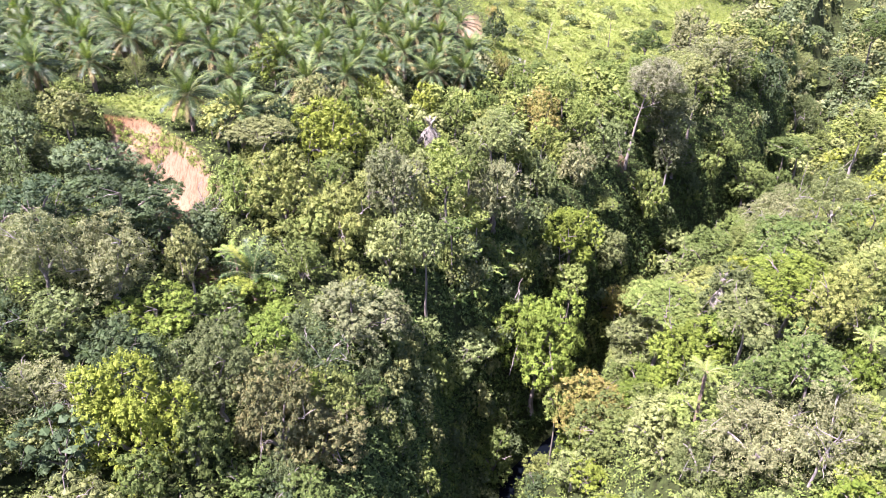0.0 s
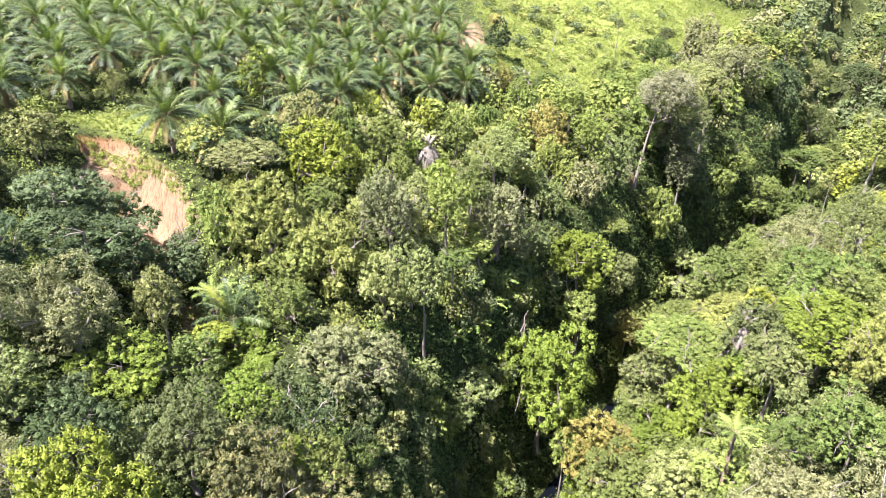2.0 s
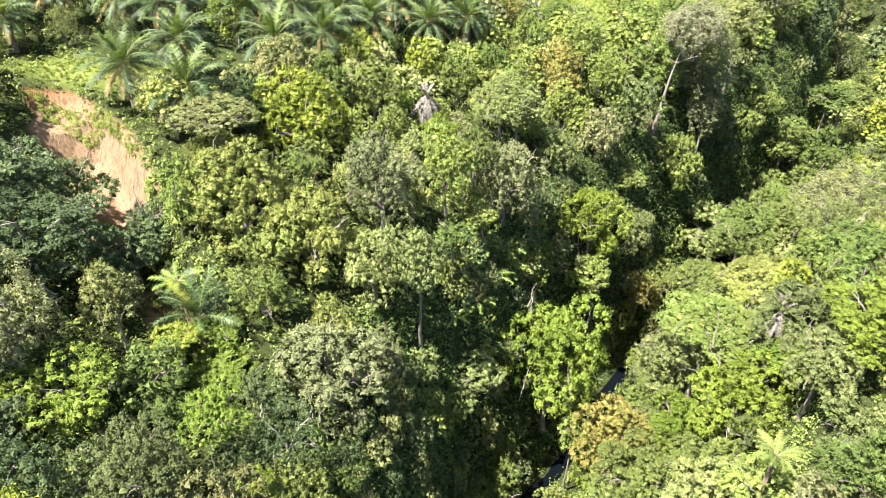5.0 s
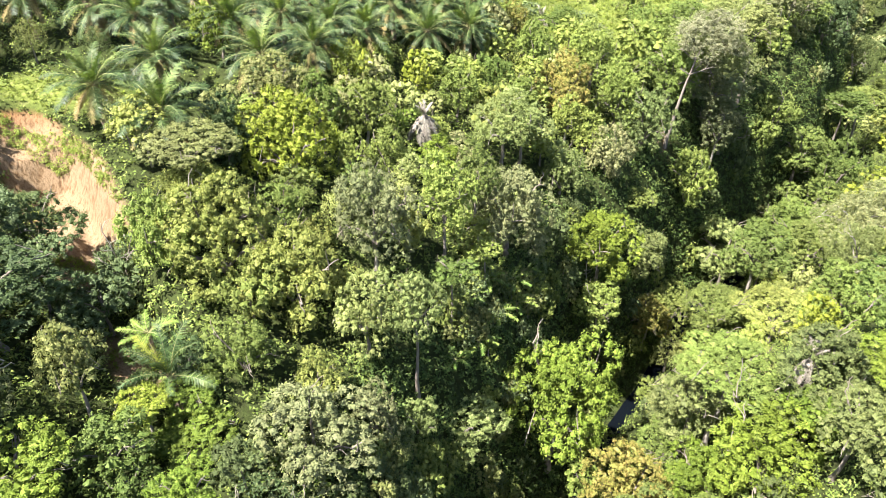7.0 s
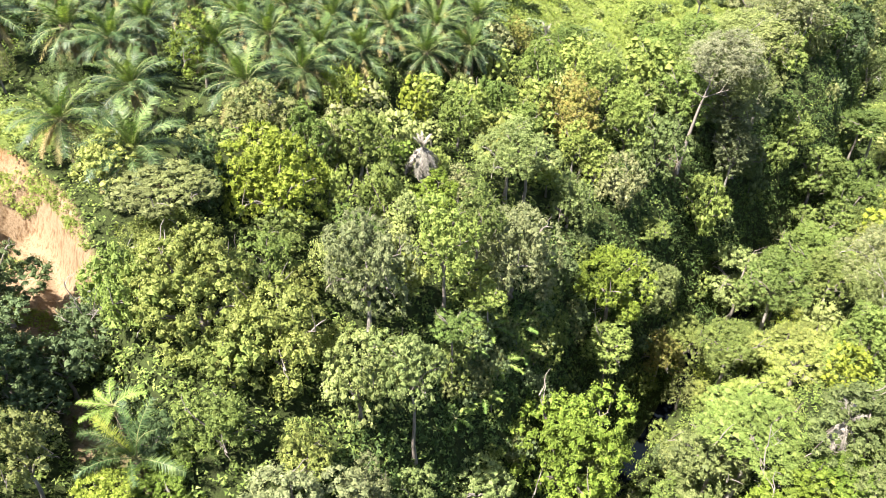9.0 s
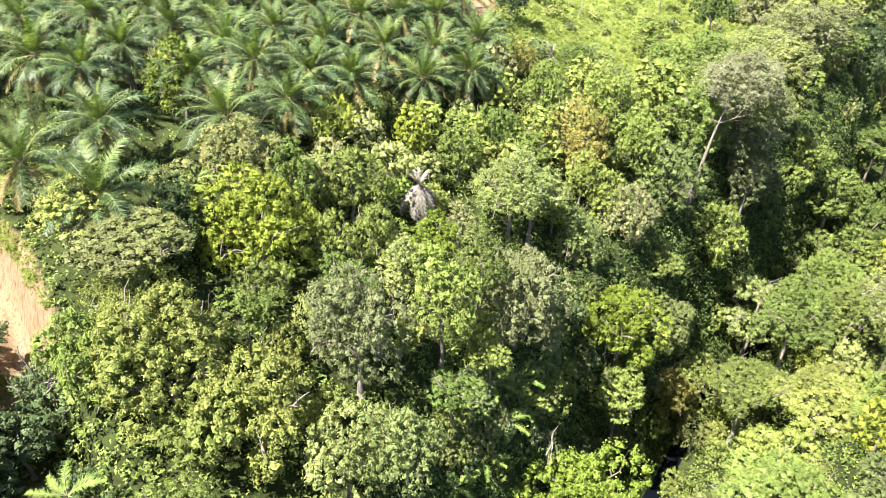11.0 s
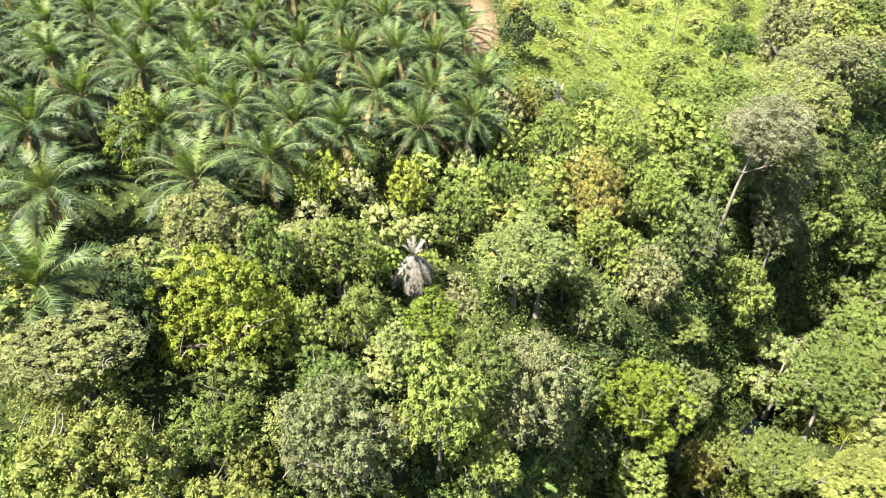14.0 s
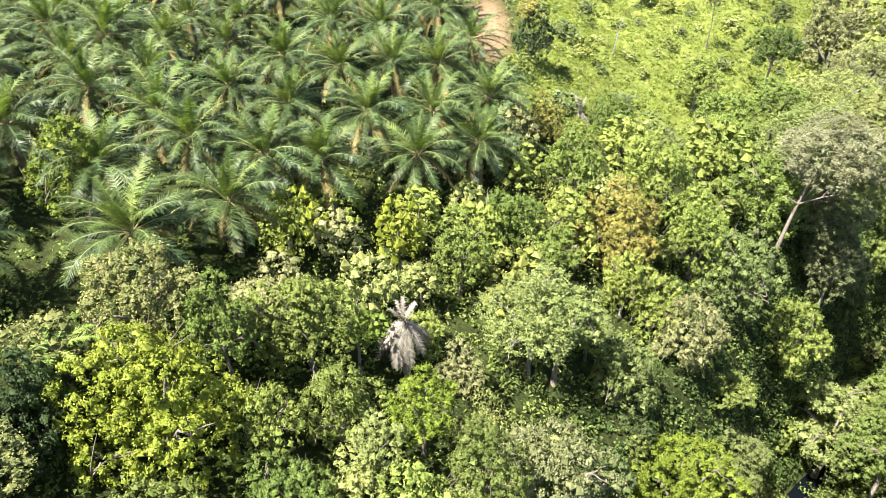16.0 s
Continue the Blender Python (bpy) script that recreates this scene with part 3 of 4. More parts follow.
grow("round", [
    (83.1, 161.0, 3.0, 6.0, 6.7, "green"),
    (38.7, 162.2, 32.9, 4.6, 4.1, "leafy"),
    (45.5, 163.1, 35.3, 4.7, 3.7, "leafy"),
    (64.3, 173.7, 27.5, 5.8, 5.7, "leafy"),
    (38.1, 174.7, 34.4, 4.0, 3.4, "leafy"),
    (50.6, 180.1, 37.4, 3.8, 3.6, "green"),
    (111.3, 180.2, 15.2, 6.2, 5.2, "green"),
    (76.7, 184.7, 23.5, 6.2, 5.7, "green"),
    (85.6, 188.3, 15.1, 5.9, 8.7, "dark"),
    (65.9, 192.7, 35.2, 6.2, 7.5, "grey"),
    (88.1, 207.7, 32.3, 6.2, 4.6, "green"),
    (147.9, 249.4, 24.6, 6.2, 5.2, "green"),
    (143.4, 251.9, 10.3, 6.2, 4.8, "dark"),
    (135.7, 266.2, 18.9, 6.2, 3.7, "dark"),
])
grow("tiered", [
    (-34.3, 41.2, 33.6, 2.5, 1.8, "pale"),
    (-17.3, 43.8, 32.4, 2.0, 2.0, "green"),
    (-36.2, 54.6, 41.7, 2.9, 2.3, "pale"),
    (-17.5, 59.4, 36.9, 2.6, 2.3, "lime"),
    (-29.8, 60.7, 38.2, 4.3, 2.9, "lime"),
    (-42.8, 67.5, 47.7, 4.0, 3.3, "blue"),
    (27.4, 68.2, 18.7, 4.1, 3.7, "green"),
    (-37.1, 73.4, 45.0, 6.2, 4.0, "dark"),
    (-17.3, 74.9, 34.5, 3.3, 3.4, "green"),
    (7.4, 79.0, 0.0, 3.9, 5.4, "green"),
    (-35.8, 79.4, 41.6, 3.1, 2.8, "blue"),
    (-42.3, 81.9, 46.5, 5.3, 3.8, "blue"),
    (2.8, 83.4, 4.5, 4.3, 3.6, "pale"),
    (-31.2, 85.7, 36.1, 3.3, 3.7, "blue"),
    (29.8, 87.3, 16.5, 5.2, 4.2, "greyolive"),
    (-40.0, 87.6, 40.8, 4.3, 3.8, "dark"),
    (1.2, 88.5, 34.0, 2.0, 1.6, "leafy"),
    (60.9, 90.1, 32.4, 4.6, 4.6, "green"),
    (5.1, 94.5, 31.7, 1.9, 1.7, "leafy"),
])
grow("tiered", [
    (22.4, 107.2, 13.3, 3.4, 2.9, "leafy"),
    (-5.9, 112.8, 39.8, 2.1, 2.0, "lime"),
    (10.6, 128.0, 35.8, 3.2, 3.2, "leafy"),
    (52.9, 136.5, 1.8, 6.2, 5.0, "pale"),
    (62.6, 143.6, -3.4, 5.4, 5.3, "pale"),
    (76.2, 155.9, -0.7, 6.2, 4.6, "green"),
    (65.6, 160.3, 0.6, 5.2, 6.5, "green"),
    (75.5, 163.8, 8.2, 6.2, 5.1, "green"),
])
grow("wispy", [
    (-34.7, 47.1, 38.7, 3.3, 2.8, "grey"),
    (37.6, 50.9, 29.6, 4.7, 5.2, "grey"),
    (32.8, 54.5, 27.7, 5.7, 4.6, "grey"),
    (28.8, 56.8, 22.0, 4.0, 4.4, "greyolive"),
    (-39.4, 60.1, 46.4, 3.7, 4.1, "grey"),
    (-34.3, 63.1, 43.4, 5.0, 4.8, "grey"),
    (-25.4, 91.7, 40.4, 3.9, 3.2, "olive"),
    (64.1, 105.7, 30.4, 6.2, 5.2, "greyolive"),
    (56.2, 106.3, 23.1, 4.3, 4.3, "greyolive"),
    (60.9, 115.8, 22.3, 6.1, 4.9, "grey"),
    (8.2, 117.3, 36.4, 4.5, 3.8, "pale"),
    (46.0, 152.6, 35.1, 6.2, 4.1, "pale"),
    (54.7, 167.1, 34.1, 6.2, 3.9, "pale"),
    (64.1, 178.2, 33.5, 6.2, 4.6, "grey"),
    (109.9, 213.0, 8.7, 6.2, 5.6, "greyolive"),
    (115.6, 231.4, 6.6, 6.2, 4.8, "greyolive"),
])
grow("flat", [
    (-19.9, 67.4, 33.4, 3.6, 2.1, "moss"),
    (-23.5, 68.1, 36.3, 2.3, 1.9, "moss"),
    (-20.5, 70.8, 35.0, 2.5, 1.7, "moss"),
    (37.8, 78.0, 24.5, 3.5, 2.8, "moss"),
    (31.9, 85.0, 23.6, 6.1, 3.4, "leafy"),
    (-25.4, 94.0, 46.0, 5.0, 2.8, "darkolive"),
    (47.7, 106.1, 13.2, 6.2, 4.1, "olive"),
    (43.6, 115.8, 5.9, 5.2, 4.7, "olive"),
    (31.2, 126.1, 16.8, 3.0, 2.3, "green"),
    (92.8, 182.1, 9.3, 6.2, 4.1, "green"),
    (98.9, 185.5, 8.4, 6.2, 4.8, "green"),
])
grow("tall", [
    (17.2, 83.4, 5.7, 2.2, 3.2, "leafy"),
    (-26.5, 84.9, 36.0, 3.5, 5.5, "leafy"),
    (25.0, 125.3, 23.9, 4.0, 5.9, "grey"),
    (22.0, 127.3, 29.1, 3.0, 5.3, "leafy"),
    (18.7, 127.6, 32.2, 2.6, 4.4, "leafy"),
    (-1.7, 134.3, 38.1, 2.0, 3.0, "leafy"),
    (43.6, 138.3, 9.2, 4.8, 7.1, "leafy"),
])


def fill_forest():
    """Smaller trees between the others, over both slopes and the far valley."""
    rng = random.Random(5)
    spots, rest = [], []
    y = 30.0
    while y < 390:
        step = 5.0 if y < 150 else 6.0 if y < 215 else 6.6
        x = -0.66 * y - 12 if y < 150 else 8 if y < 215 else 30
        while x < 0.66 * y + 14:
            spots.append((x + rng.uniform(-0.45, 0.45) * step, y + rng.uniform(-0.45, 0.45) * step, step))
            x += step
        y += step
    for _ in range(420):
        k = rng.uniform(2.0, 9.6)
        i = int(k)
        (ax, ay, _), (bx, by, _) = STREAM[i], STREAM[i + 1]
        px, py, run = ax + (bx - ax) * (k - i), ay + (by - ay) * (k - i), math.hypot(bx - ax, by - ay)
        off = rng.uniform(4.0, 15.0)
        spots.append((px - off * (by - ay) / run, py + off * (bx - ax) / run, 3.6))
    at = np.array(spots)
    d, _ = from_line(at[:, 0], at[:, 1], STREAM)
    keep = ~planted(at[:, 0], at[:, 1]) & (bareness(at[:, 0], at[:, 1]) < 0.1) & (grassiness(at[:, 0], at[:, 1]) < 0.25) & (np.abs(d) > np.where((at[:, 1] > 118) & (at[:, 1] < 185), 3.2, 1.3))
    for (x, y, step), ok, dist in zip(spots, keep, d):
        if (x + 43) ** 2 + (y - 97) ** 2 < 90 or (x - 36.5) ** 2 + (y - 136.5) ** 2 < 25 or (x + 2.1) ** 2 + 0.6 * (y - 111.2) ** 2 < 14 or not ok or (x < -75 or (x < 0 and y > 150)):
            continue
        if -15 < dist < 0 and 118 < y < 200 and rng.random() < 0.85:
            continue
        r = rng.uniform(0.36, 0.62) * step
        ground = float(height(x, y))
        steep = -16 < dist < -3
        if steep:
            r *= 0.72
        mid = ground + (r * rng.uniform(0.7, 1.2) if steep else r * rng.uniform(1.1, 1.9))
        if any((x - a) ** 2 + (y - b) ** 2 < (0.62 * (r + q)) ** 2 and mid > c - q * 1.6 for a, b, c, q in grown[:hero_count]):
            continue
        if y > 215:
            # Bluish and grey leaves put the haze of distance into the colour.
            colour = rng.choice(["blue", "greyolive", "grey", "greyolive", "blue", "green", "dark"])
        elif dist < -26:
            # Pale upland leaves: partly their own colour, partly haze worked into it.
            colour = rng.choice(["leafy", "pale", "olive", "leafy", "pale", "grey", "pale", "leafy", "yellow"])
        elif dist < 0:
            # Trees on the steep wall get darker leaves, deepening its shade by colour.
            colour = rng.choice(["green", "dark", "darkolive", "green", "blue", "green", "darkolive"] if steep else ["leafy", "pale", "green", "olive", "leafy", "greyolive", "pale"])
        else:
            colour = rng.choice(["leafy", "olive", "greyolive", "moss", "yellow", "green", "dark", "pale"])
        if x < -38 or (x < -22 and y < 84):
            colour = rng.choice(["blue", "dark", "darkolive", "blue", "pale"])
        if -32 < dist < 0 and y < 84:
            # Dark leaves paint in the shade beneath the larger trees.
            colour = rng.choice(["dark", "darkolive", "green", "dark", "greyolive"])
        if x < -20 and y > 92:
            colour = rng.choice(["dark", "green", "olive", "darkolive", "greyolive"])
        style = rng.choice(["round", "round", "tiered", "tall", "wispy"] if not steep else ["tall", "tiered", "round"])
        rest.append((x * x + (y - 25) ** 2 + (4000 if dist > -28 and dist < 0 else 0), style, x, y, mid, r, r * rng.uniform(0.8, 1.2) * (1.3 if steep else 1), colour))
    for _ in range(240):
        x, y = rng.uniform(9, 66), rng.uniform(152, 225)
        if grassiness(x, y) > 0.4:
            r = rng.choice([0.5, 0.7, 0.9, 1.2, 1.7]) * rng.uniform(0.8, 1.2)
            rest.append((9e9, rng.choice(["round", "tiered"]), x, y, float(height(x, y)) + 0.5 * r, r, 0.8 * r, rng.choice(["green", "leafy", "olive", "dark", "blue", "green", "pale"])))
    rest.sort()
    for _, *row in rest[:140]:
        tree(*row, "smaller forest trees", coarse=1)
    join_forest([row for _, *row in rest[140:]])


def join_forest(rows):
    """The trees that cannot be told apart, one mesh of crowns over short trunks."""
    rng = random.Random(6)
    shades = sorted(LEAF)
    verts, faces, kinds, k = [], [], [], 0
    soup = {}
    stub = mesh_of("stub", *tube(np.column_stack([np.zeros(3), np.zeros(3), [0, 0.5, 1]]), np.array([0.10, 0.06, 0.04]), 4), BARK)
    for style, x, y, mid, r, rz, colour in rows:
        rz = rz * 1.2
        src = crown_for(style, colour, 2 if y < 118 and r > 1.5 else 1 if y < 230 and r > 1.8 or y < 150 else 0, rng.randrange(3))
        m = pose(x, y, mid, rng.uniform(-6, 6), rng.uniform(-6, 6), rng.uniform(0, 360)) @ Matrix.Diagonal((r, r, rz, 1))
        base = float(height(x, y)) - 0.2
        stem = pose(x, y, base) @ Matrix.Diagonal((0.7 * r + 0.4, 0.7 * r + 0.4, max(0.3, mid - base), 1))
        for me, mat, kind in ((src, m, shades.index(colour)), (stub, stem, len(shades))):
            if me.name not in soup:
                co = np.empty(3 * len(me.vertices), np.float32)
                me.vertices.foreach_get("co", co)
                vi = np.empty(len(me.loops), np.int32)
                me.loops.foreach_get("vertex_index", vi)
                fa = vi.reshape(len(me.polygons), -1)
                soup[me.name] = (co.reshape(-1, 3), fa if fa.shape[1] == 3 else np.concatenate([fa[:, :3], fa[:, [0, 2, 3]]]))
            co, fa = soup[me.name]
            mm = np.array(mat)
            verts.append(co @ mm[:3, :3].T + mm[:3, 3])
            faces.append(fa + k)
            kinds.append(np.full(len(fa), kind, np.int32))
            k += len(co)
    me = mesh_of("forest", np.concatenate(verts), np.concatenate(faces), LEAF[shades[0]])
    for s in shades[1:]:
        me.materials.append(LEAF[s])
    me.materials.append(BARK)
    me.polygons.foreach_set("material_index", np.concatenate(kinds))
    tagged(new("forest", me), "dense mixed rainforest trees covering the gorge slopes", "forest", kind="stuff")


hero_count = len(grown)
fill_forest()


# ---- oil palms ----
def frond_mesh(name, seed, length, rise, sag, mat, pairs=66, rib=None):
    """One feather leaf along +x: an arching midrib and two rows of drooping leaflets."""
    rng = np.random.RandomState(seed)
    k = np.linspace(0, 1, 8)
    ang = np.radians(rise - sag * k ** 1.3)
    path = np.zeros((8, 3))
    path[1:, 0] = np.cumsum(np.cos(ang[:-1]) * length / 7)
    path[1:, 2] = np.cumsum(np.sin(ang[:-1]) * length / 7)
    path[:, 1] = 0.25 * np.sin(k * 2 + seed) * k
    v, f = tube(path, 0.068 * (1 - 0.88 * k), 3)
    pieces = [(v, np.concatenate([f[:, :3], f[:, [0, 2, 3]]]))]
    s = np.linspace(0.14, 1, pairs)
    at = np.stack([np.interp(s, k, path[:, j]) for j in range(3)], 1)
    t = unit(np.stack([np.interp(s, k, np.gradient(path[:, j])) for j in range(3)], 1))
    up = np.cross(t, np.array([0, 1, 0]))
    up = unit(np.where(up[:, 2:3] < 0, -up, up))
    for side in (-1, 1):
        out = np.cross(t, up) * side
        n = len(s)
        ln = (0.135 * length * (0.30 + np.sin(np.pi * (0.10 + 0.80 * s))) * rng.uniform(0.85, 1.1, n))[:, None]
        way = unit(out * 0.85 + t * 0.6 + up * rng.uniform(-0.25, 0.55, n)[:, None])
        tip = at + unit(way - np.array([0, 0, 0.28]) * rng.uniform(0.4, 1.6, (n, 1))) * ln * 1.1
        w = t * 0.05
        pieces.append((np.stack([at - w, at + w, tip], 1).reshape(-1, 3), np.arange(3 * n).reshape(n, 3)))
    stalk = len(pieces[0][1])
    v, f = joined(pieces)
    me = mesh_of(name, v, f, mat)
    me.materials.append(rib or PALM_RIB)
    me.polygons.foreach_set("material_index", np.where(np.arange(len(f)) < stalk, 1, 0).astype(np.int32))
    return me


def palm_trunk_mesh():
    """A trunk rough with the stubs of old leaf bases."""
    pieces = []
    k = np.linspace(0, 1, 7)
    pieces.append(tube(np.column_stack([0 * k, 0 * k, k]), 0.27 + 0.10 * np.exp(-k * 8), 9))
    for i in range(32):
        a, z = i * 2.4, 0.06 + 0.92 * i / 32
        s = np.array([np.cos(a) * 0.22, np.sin(a) * 0.22, z])
        e = np.array([np.cos(a) * 0.42, np.sin(a) * 0.42, z + 0.05])
        pieces.append(tube(np.stack([s, (s + e) / 2, e]), np.array([0.08, 0.07, 0.03]), 4))
    v, f = joined(pieces)
    return mesh_of("palm_trunk", v, f, PALM_BARK)


FRONDS = [  # rise at the base, sag along the leaf, length, material, how many of them in a crown
    (84, 34, 4.6, PALM_YOUNG, 4), (66, 60, 5.4, PALM_YOUNG, 5), (44, 78, 6.0, PALM_LEAF, 8),
    (18, 74, 6.1, PALM_LEAF, 8), (-6, 58, 5.6, PALM_LEAF, 5), (-24, 50, 5.2, PALM_OLD, 5), (-48, 34, 4.6, PALM_OLD, 4)]
frond_kinds = [[frond_mesh(f"frond{i}{j}", 10 * i + j, ln, rise, sag, mat) for j in range(2)] for i, (rise, sag, ln, mat, n) in enumerate(FRONDS)]
palm_trunk = palm_trunk_mesh()
palm_rng = random.Random(21)
palms = []


def oil_palm(x, y, heart, reach, lean=(0, 0), bare=0):
    """A palm whose leaves spring from the height heart and reach out that far."""
    base = float(height(x, y)) - 0.15
    heart = max(heart, base + 1.2)
    root = new("oil_palm")
    root.location = (x, y, base)
    tagged(root, "mature oil palm with arching grey-green fronds on the plateau", "oil palm", "oil palms of the plantation")
    part("trunk", palm_trunk, root, Matrix.Diagonal((1, 1, heart - base + 0.1, 1)))
    s, i = reach / 6.2, 0
    top = pose(0, 0, heart - base, *lean, palm_rng.uniform(0, 360))
    for kind, (rise, sag, ln, mat, n) in zip(frond_kinds, FRONDS):
        for j in range(max(2, n - bare)):
            i += 1
            m = top @ pose(0, 0, 0, 0, 0, i * 137.5 + palm_rng.uniform(-9, 9)) @ pose(0.16, 0, 0, palm_rng.uniform(-16, 16), palm_rng.uniform(-9, 9), 0)
            part("frond", kind[palm_rng.randrange(2)], root, m @ Matrix.Scale(s * palm_rng.uniform(0.86, 1.08), 4))
    palms.append((x, y))
    return root


# The palms along the plantation's edge: x, y, height of the heart, reach.
PALMS_NEAR = [
    (-16.8, 120.8, 45.2, 5.8),
    (-10.8, 130.3, 43.9, 5.7),
    (-2.2, 135.6, 41.6, 5.7),
    (4.3, 140.2, 40.6, 5.8),
    (-22.1, 114.3, 46.5, 6.1),
    (-32.9, 109.5, 48.2, 5.6),
    (-29.3, 98.7, 46.4, 6.0),
    (-22.5, 130.1, 46.4, 5.5),
    (-15.6, 128.4, 45.4, 6.0),
    (-38.1, 118.8, 49.8, 5.4),
    (-26.9, 134.3, 47.0, 5.9),
    (-22.7, 143.3, 45.7, 5.5),
    (-15.7, 140.3, 45.0, 5.5),
    (-7.6, 140.3, 44.1, 5.9),
    (-0.8, 143.2, 42.9, 5.8),
    (5.4, 147.8, 42.5, 6.0),
    (-32.4, 152.6, 47.5, 5.6),
    (-25.9, 154.6, 46.4, 5.6),
    (-18.8, 153.2, 45.4, 5.9),
    (-11.8, 150.7, 45.0, 5.5),
]
PALMS_FAR = [
    (-5.9, 152.4, 44.9, 5.8),
    (-34.7, 137.3, 48.1, 5.4),
    (-36.6, 126.2, 49.5, 5.5),
    (-0.5, 152.0, 44.7, 5.8),
    (-39.0, 152.0, 48.4, 6.1),
    (-14.7, 163.4, 46.4, 6.0),
    (-8.0, 161.9, 46.0, 5.6),
    (-37.7, 102.8, 47.5, 5.7),
]
for row in PALMS_NEAR + PALMS_FAR:
    oil_palm(*row)


def fill_plantation():
    """The rest of the plantation, in staggered rows nine metres apart."""
    rng = random.Random(8)
    for j in range(13):
        for i in range(14):
            x = -108 + 8.6 * i + (4.3 if j % 2 else 0) + rng.uniform(-1.2, 1.2)
            y = 99 + 7.4 * j + rng.uniform(-1.2, 1.2)
            if not planted(x, y) or abs(x) > 0.64 * y + 8 or bareness(x, y) > 0.2 or grassiness(x, y) > 0.3:
                continue
            if any((x - a) ** 2 + (y - b) ** 2 < 6.0 ** 2 for a, b in palms):
                continue
            oil_palm(x, y, float(height(x, y)) + rng.uniform(4.6, 6.6), rng.uniform(5.0, 5.9), (rng.uniform(-6, 6), rng.uniform(-6, 6)), 1 if y > 150 else 0)


fill_plantation()


# ---- plants that stand out ----
def feather_plant(name, label, category, x, y, heart, rows, stem, bark=PALM_BARK):
    """A palm or tree fern: a stem and leaves in whorls. rows: leaf mesh, how many, scale."""
    base = float(height(x, y)) - 0.15
    root = new(name)
    root.location = (x, y, base)
    tagged(root, label, category)
    part("trunk", palm_trunk if bark is PALM_BARK else grey_trunk, root, Matrix.Diagonal((stem, stem, max(0.6, heart - base), 1)))
    i = 0
    for me, n, s in rows:
        for j in range(n):
            i += 1
            m = pose(0, 0, heart - base, 0, 0, i * 137.5 + palm_rng.uniform(-12, 12)) @ pose(0.1 * stem, 0, 0, palm_rng.uniform(-14, 14), palm_rng.uniform(-10, 10), 0)
            part("frond", me, root, m @ Matrix.Scale(s * palm_rng.uniform(0.85, 1.1), 4))
    return root


grey_trunk = palm_trunk.copy()
grey_trunk.materials[0] = PALE_BARK
FERN = leaf_material("fern_leaf", (0.11, 0.175, 0.03), 0.3, tip=(0.19, 0.25, 0.06))
GOLD = leaf_material("gold_frond", (0.18, 0.21, 0.03), 0.25, tip=(0.26, 0.28, 0.05))
dead_up, dead_down = frond_mesh("dead_frond_up", 3, 2.4, 74, 40, DEAD, 26, DEAD), frond_mesh("dead_frond_down", 4, 3.6, -48, 40, DEAD, 40, DEAD)
sugar, sugar_low, gold = frond_mesh("sugar_frond", 5, 6.2, 70, 55, PALM_LEAF, 48), frond_mesh("sugar_low", 6, 6.0, 38, 70, PALM_LEAF, 48), frond_mesh("gold_frond", 7, 5.2, 80, 40, GOLD, 48)
fern_leaf, bright_leaf = frond_mesh("fern_frond", 8, 2.6, 30, 60, FERN, 30), frond_mesh("bright_frond", 9, 3.2, 48, 80, LEAF["leafy"], 34)
feather_plant("dead_palm", "dead grey palm with withered hanging fronds in the scrub", "palm", -2.1, 113.2, 38.9, [(dead_up, 8, 0.75), (dead_down, 30, 1.0)], 0.9, PALE_BARK)
feather_plant("dead_palm", "small dead grey palm at the grass edge", "palm", 17.6, 157.0, 36.6, [(dead_up, 4, 0.9), (dead_down, 9, 0.75)], 0.7, PALE_BARK)
feather_plant("dead_palm", "withered grey palm among the gorge trees", "palm", 38.2, 82.5, 26.6, [(dead_up, 6, 1.0), (dead_down, 10, 0.8)], 0.7, PALE_BARK)
feather_plant("sugar_palm", "sugar palm with long upright fronds, one golden", "palm", -22.4, 71.5, 35.6, [(gold, 1, 0.95), (sugar, 6, 0.85), (sugar_low, 6, 0.75)], 1.0)
feather_plant("forest_palm", "yellow-green forest palm among the slope trees", "palm", 28.3, 60.2, 30.2, [(bright_leaf, 14, 0.8)], 0.5)
feather_plant("forest_palm", "pale green palm on the gorge slope", "palm", 44.8, 59.8, 34.6, [(bright_leaf, 13, 0.75)], 0.5)
feather_plant("tree_fern", "light green tree fern below the oil palms", "tree fern", -23.3, 103.6, 44.6, [(fern_leaf, 11, 1.1)], 0.45)
feather_plant("tree_fern", "light green tree fern in the shaded gully", "tree fern", -25.6, 76.0, 36.2, [(fern_leaf, 10, 1.0)], 0.45)
feather_plant("forest_palm", "dark green palm beneath the olive trees", "palm", -18.2, 89.6, 39.4, [(fern_leaf, 6, 0.9), (dead_down, 5, 0.6)], 0.5)
fern_rng = random.Random(14)
for x, y, z in ((3.2, 92.5, 26.0), (5.4, 96.0, 20.0), (8.8, 99.5, 22.0), (6.6, 94.0, 14.0), (1.6, 86.5, 21.0), (11.0, 103.0, 24.0), (4.4, 90.0, 30.0), (9.6, 98.0, 11.0)):
    feather_plant("tree_fern", "green tree fern clinging to the gorge wall", "tree fern", x, y, max(float(height(x, y)) + 1.3, 0), [(fern_leaf, 9, fern_rng.uniform(0.8, 1.15))], 0.4)


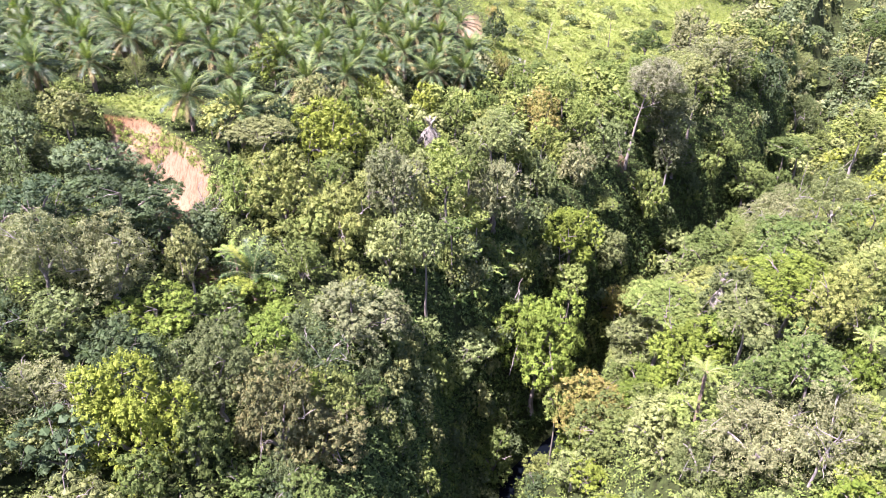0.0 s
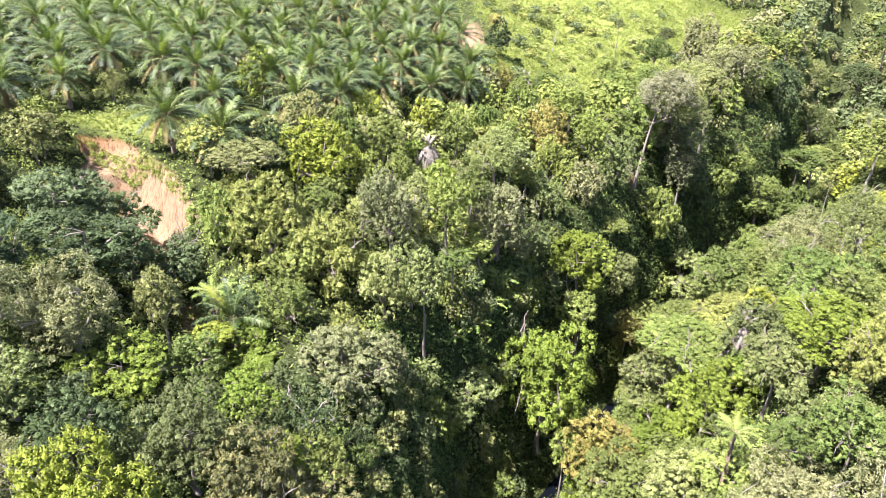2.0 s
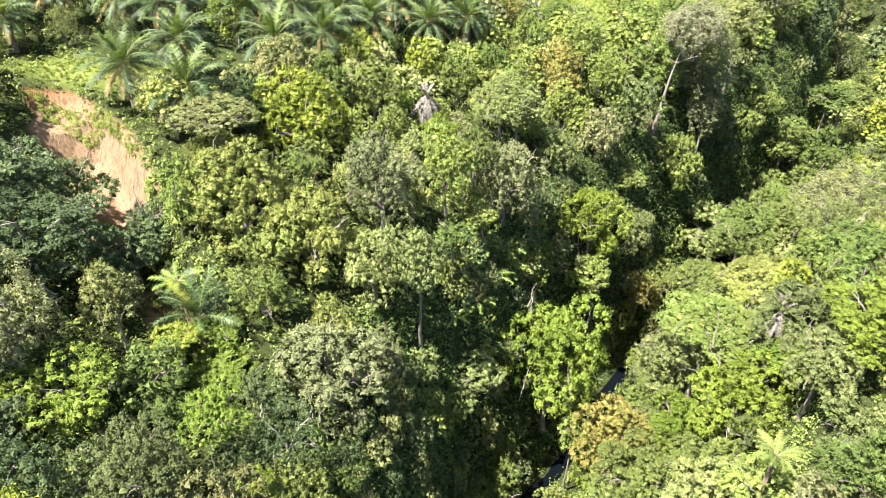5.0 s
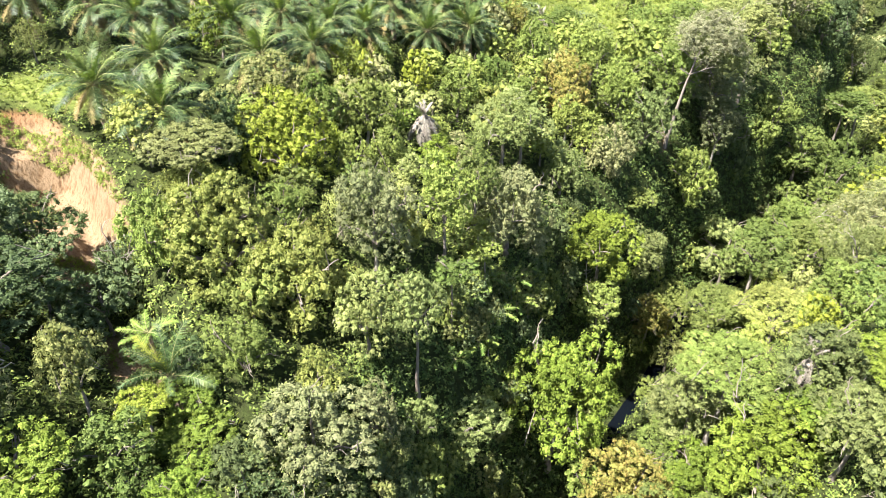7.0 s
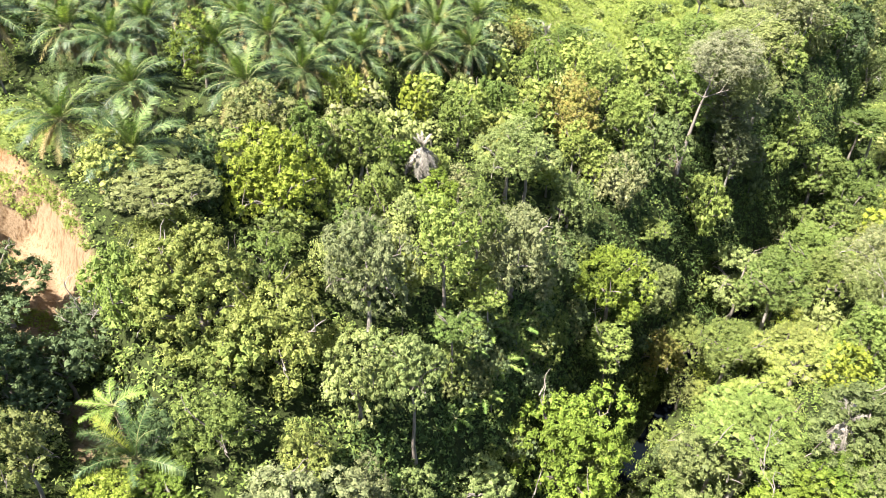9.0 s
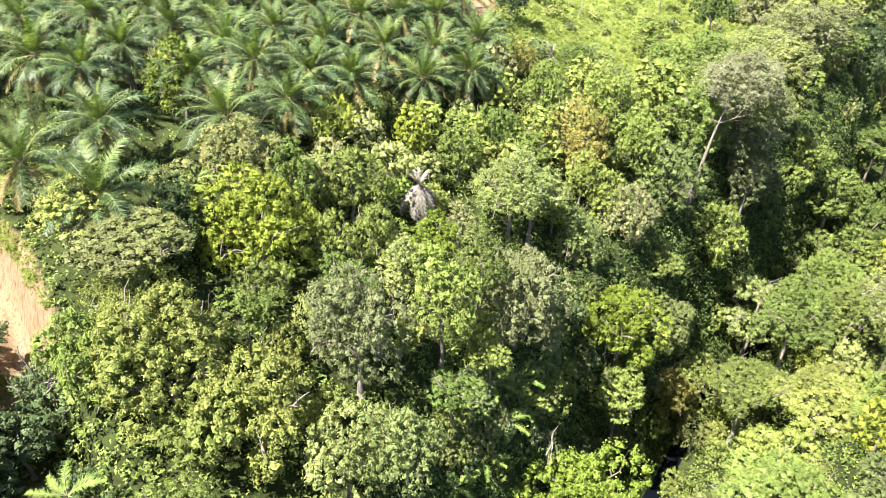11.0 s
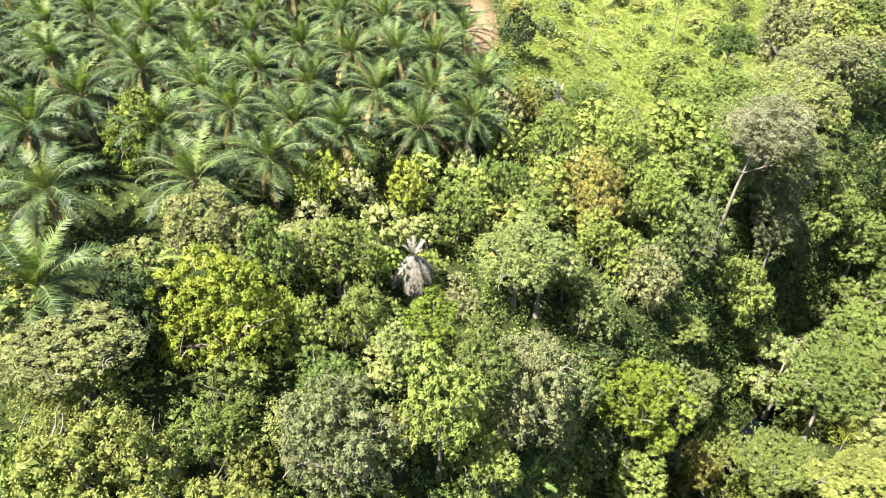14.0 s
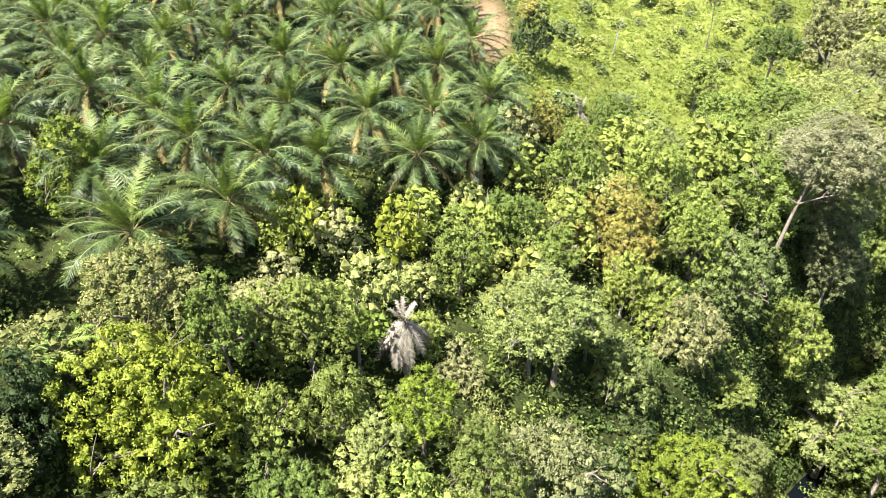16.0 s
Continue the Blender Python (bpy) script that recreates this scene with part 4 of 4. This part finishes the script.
def snag(label, x, y, top, lean, reach, girth, seed, bark=PALE_BARK, fork=4):
    """A bare pale tree: a leaning trunk and forked branches."""
    rng = np.random.RandomState(seed)
    base = float(height(x, y)) - 0.2
    tall = top - base
    root = new("bare_tree")
    root.location = (x, y, base)
    tagged(root, label, "bare tree")
    k = np.linspace(0, 1, 9)
    path = np.column_stack([lean[0] * k ** 1.4, lean[1] * k ** 1.4, tall * k]) + rng.normal(0, 0.10, (9, 3)) * k[:, None]
    part("trunk", mesh_of("snag_trunk", *tube(path, girth * (1 - 0.75 * k), 7), bark, True), root, Matrix())
    for i in range(6):
        s = path[fork + i % (8 - fork)]
        e = s + unit(np.array([*rng.normal(0, 1, 2), rng.uniform(0.35, 1.2)])) * reach * rng.uniform(0.6, 1.1)
        q = np.linspace(0, 1, 6)[:, None]
        p = s + (e - s) * q + rng.normal(0, 0.07, (6, 3)) * q
        twig = [tube(p, girth * 0.36 * (1 - 0.8 * q[:, 0]), 5)]
        for j in range(3):
            f = p[2 + j] + unit(e - s + rng.normal(0, 1.6, 3)) * reach * rng.uniform(0.25, 0.5)
            twig.append(tube(p[2 + j] + (f - p[2 + j]) * np.linspace(0, 1, 4)[:, None], girth * np.array([0.16, 0.12, 0.08, 0.03]), 4))
        part("branch", mesh_of("snag_branch", *joined(twig), bark, True), root, Matrix())
    return root


rim_tree = snag("leaning rim tree with a thin pale beige-grey crown", 38.4, 139.6, 37.0, (3.0, 1.8), 3.8, 0.38, 1, BARK, 6)
rim_tree.name = "leaning_tree"
tagged(rim_tree, "leaning rim tree with a thin pale beige-grey crown", "tree")
part("crown", crown_for("wispy", "dry", 5, 1), rim_tree, pose(4.0, 1.9, 38.4 - rim_tree.location.z) @ Matrix.Diagonal((6.4, 6.4, 5.4, 1)))
part("crown", crown_for("wispy", "greyolive", 5, 2), rim_tree, pose(8.6, 2.6, 35.6 - rim_tree.location.z) @ Matrix.Diagonal((4.6, 4.8, 4.2, 1)))
snag("bare white branch rising from a green crown", 32.6, 81.2, 27.4, (-1.8, 0.6), 2.4, 0.12, 2)
snag("thin bleached stem among brown scrub", 66.0, 121.0, 29.0, (0.8, 0.3), 2.2, 0.14, 3)
snag("thin bleached stem among brown scrub", 61.0, 104.0, 33.5, (0.4, 0.6), 1.8, 0.12, 4)
snag("thin pale stem standing on the grassy slope", 26.0, 181.0, 41.2, (1.2, 0.8), 1.2, 0.13, 5)
snag("leafless grey tree on the near slope", 35.6, 49.0, 33.5, (0.5, -0.8), 3.0, 0.16, 6)
snag("leafless grey tree on the near slope", -31.0, 45.5, 41.0, (0.8, 0.4), 2.6, 0.14, 7)
snag("bleached twigs low on the gorge wall", 21.4, 112.0, 17.0, (-0.6, -1.0), 2.0, 0.10, 8)
snag("pale bare branches above the gorge rim", 52.5, 163.0, 35.5, (-1.6, -0.6), 2.8, 0.16, 9)
snag("grey leafless shrub under the landslip", -31.5, 86.0, 41.0, (-0.8, -0.3), 2.2, 0.12, 10)
tree("tall", 12.0, 166.6, 43.6, 3.0, 3.7, "dark", "trees on the grassy slope")
tree("round", 11.2, 166.2, 47.0, 1.5, 1.0, "rust", "trees on the grassy slope")
tree("tall", 48.4, 143.0, 23.3, 4.0, 4.6, "grey", "trees on the gorge rim")
tree("round", 57.0, 158.0, 36.0, 4.2, 3.6, "greyolive", "trees on the gorge rim")
tree("round", 70.1, 175.0, 35.5, 5.0, 4.2, "grey", "trees on the gorge rim")
tree("round", 43.5, 190.0, 41.0, 1.3, 1.2, "darkolive", "trees on the grassy slope")
tree("round", 57.0, 196.0, 37.0, 2.0, 1.8, "darkolive", "trees on the grassy slope")


# ---- undergrowth ----
def carpet(name, label, seed, count, want, leaf, tall, mat, per=9, upright=0.0):
    """Leaves in countless small clumps over the land wherever want(x, y) is high."""
    rng = np.random.RandomState(seed)
    got = []
    while sum(len(g) for g in got) < count:
        y = 28 + 232 * rng.uniform(0, 1, 40000) ** 0.9
        x = rng.uniform(-1, 1, 40000) * (0.66 * y + 14)
        slope = np.hypot(height(x + 0.5, y) - height(x - 0.5, y), height(x, y + 0.5) - height(x, y - 0.5))
        ok = rng.uniform(0, 1, 40000) < want(x, y) * np.sqrt(1 + slope ** 2) / 2.6
        if not ok.any():
            break
        got.append(np.column_stack([x, y])[ok])
    at = np.concatenate(got)[:count]
    z = height(at[:, 0], at[:, 1])
    e = 0.4
    nrm = unit(np.column_stack([height(at[:, 0] - e, at[:, 1]) - height(at[:, 0] + e, at[:, 1]), height(at[:, 0], at[:, 1] - e) - height(at[:, 0], at[:, 1] + e), np.full(len(at), 2 * e)]))
    big = rng.uniform(0.5, 1.3, len(at))
    p = np.repeat(np.column_stack([at, z]), per, 0)
    n0, b = np.repeat(nrm, per, 0), np.repeat(big, per)[:, None]
    d = unit(n0 * 0.8 + rng.normal(0, 0.6, p.shape) + np.array([0, 0, 0.3]))
    p = p + d * b * tall * rng.uniform(0.35, 1.0, (len(p), 1))
    normal = unit(d * (1 - upright) + rng.normal(0, 0.45, p.shape) + np.array([0, 0, 0.4 * (1 - upright)]))
    v, f = leaves(rng, p, normal, leaf, leaf * (0.75 if upright == 0 else 0.22), 0.25 if upright == 0 else -0.3)
    tagged(new(name, mesh_of(name, v, f, mat)), label, "undergrowth" if upright == 0 else "grass", kind="stuff")


def open_forest(x, y):
    d, _ = from_line(x, y, STREAM)
    return (1 - bareness(x, y)) * (1 - 0.75 * grassiness(x, y)) * np.where(planted(x, y), 0.6, 1.0) * np.where((np.abs(d) < 0.9) & (y < 128), 0, 1) * np.where((d > -17) & (d < 0), 0.15, 1)


def gorge_wall(x, y):
    d, _ = from_line(x, y, STREAM)
    return np.where((d > -19) & (d < -2), 1.0, 0.0)


carpet("undergrowth", "dense green shrubs and broad leaves between the trees", 31, 26000, open_forest, 0.33, 1.3, SCRUB, 12)
carpet("creepers", "dark creepers and ferns hanging down the gorge wall", 32, 16000, gorge_wall, 0.34, 0.9, VINE, 10)
carpet("grass", "bright yellow-green grass on the cleared slope", 33, 15000, lambda x, y: grassiness(x, y), 0.42, 0.40, GRASS, 8, 0.6)
carpet("slope_plants", "spiky young banana and maize plants over the grass slope", 34, 1700, lambda x, y: grassiness(x, y) * (y > 140), 0.7, 0.6, LEAF["leafy"], 8, 0.75)
carpet("slip_tufts", "tufts of grass and weed growing on the raw earth", 35, 620, lambda x, y: bareness(x, y) * ((waves(x, y, 1.6, 15) > 0.55) | (x + 0.9 * (y - 94) > -35.0)) * (y < 120), 0.34, 0.55, GRASS, 14, 0.3)
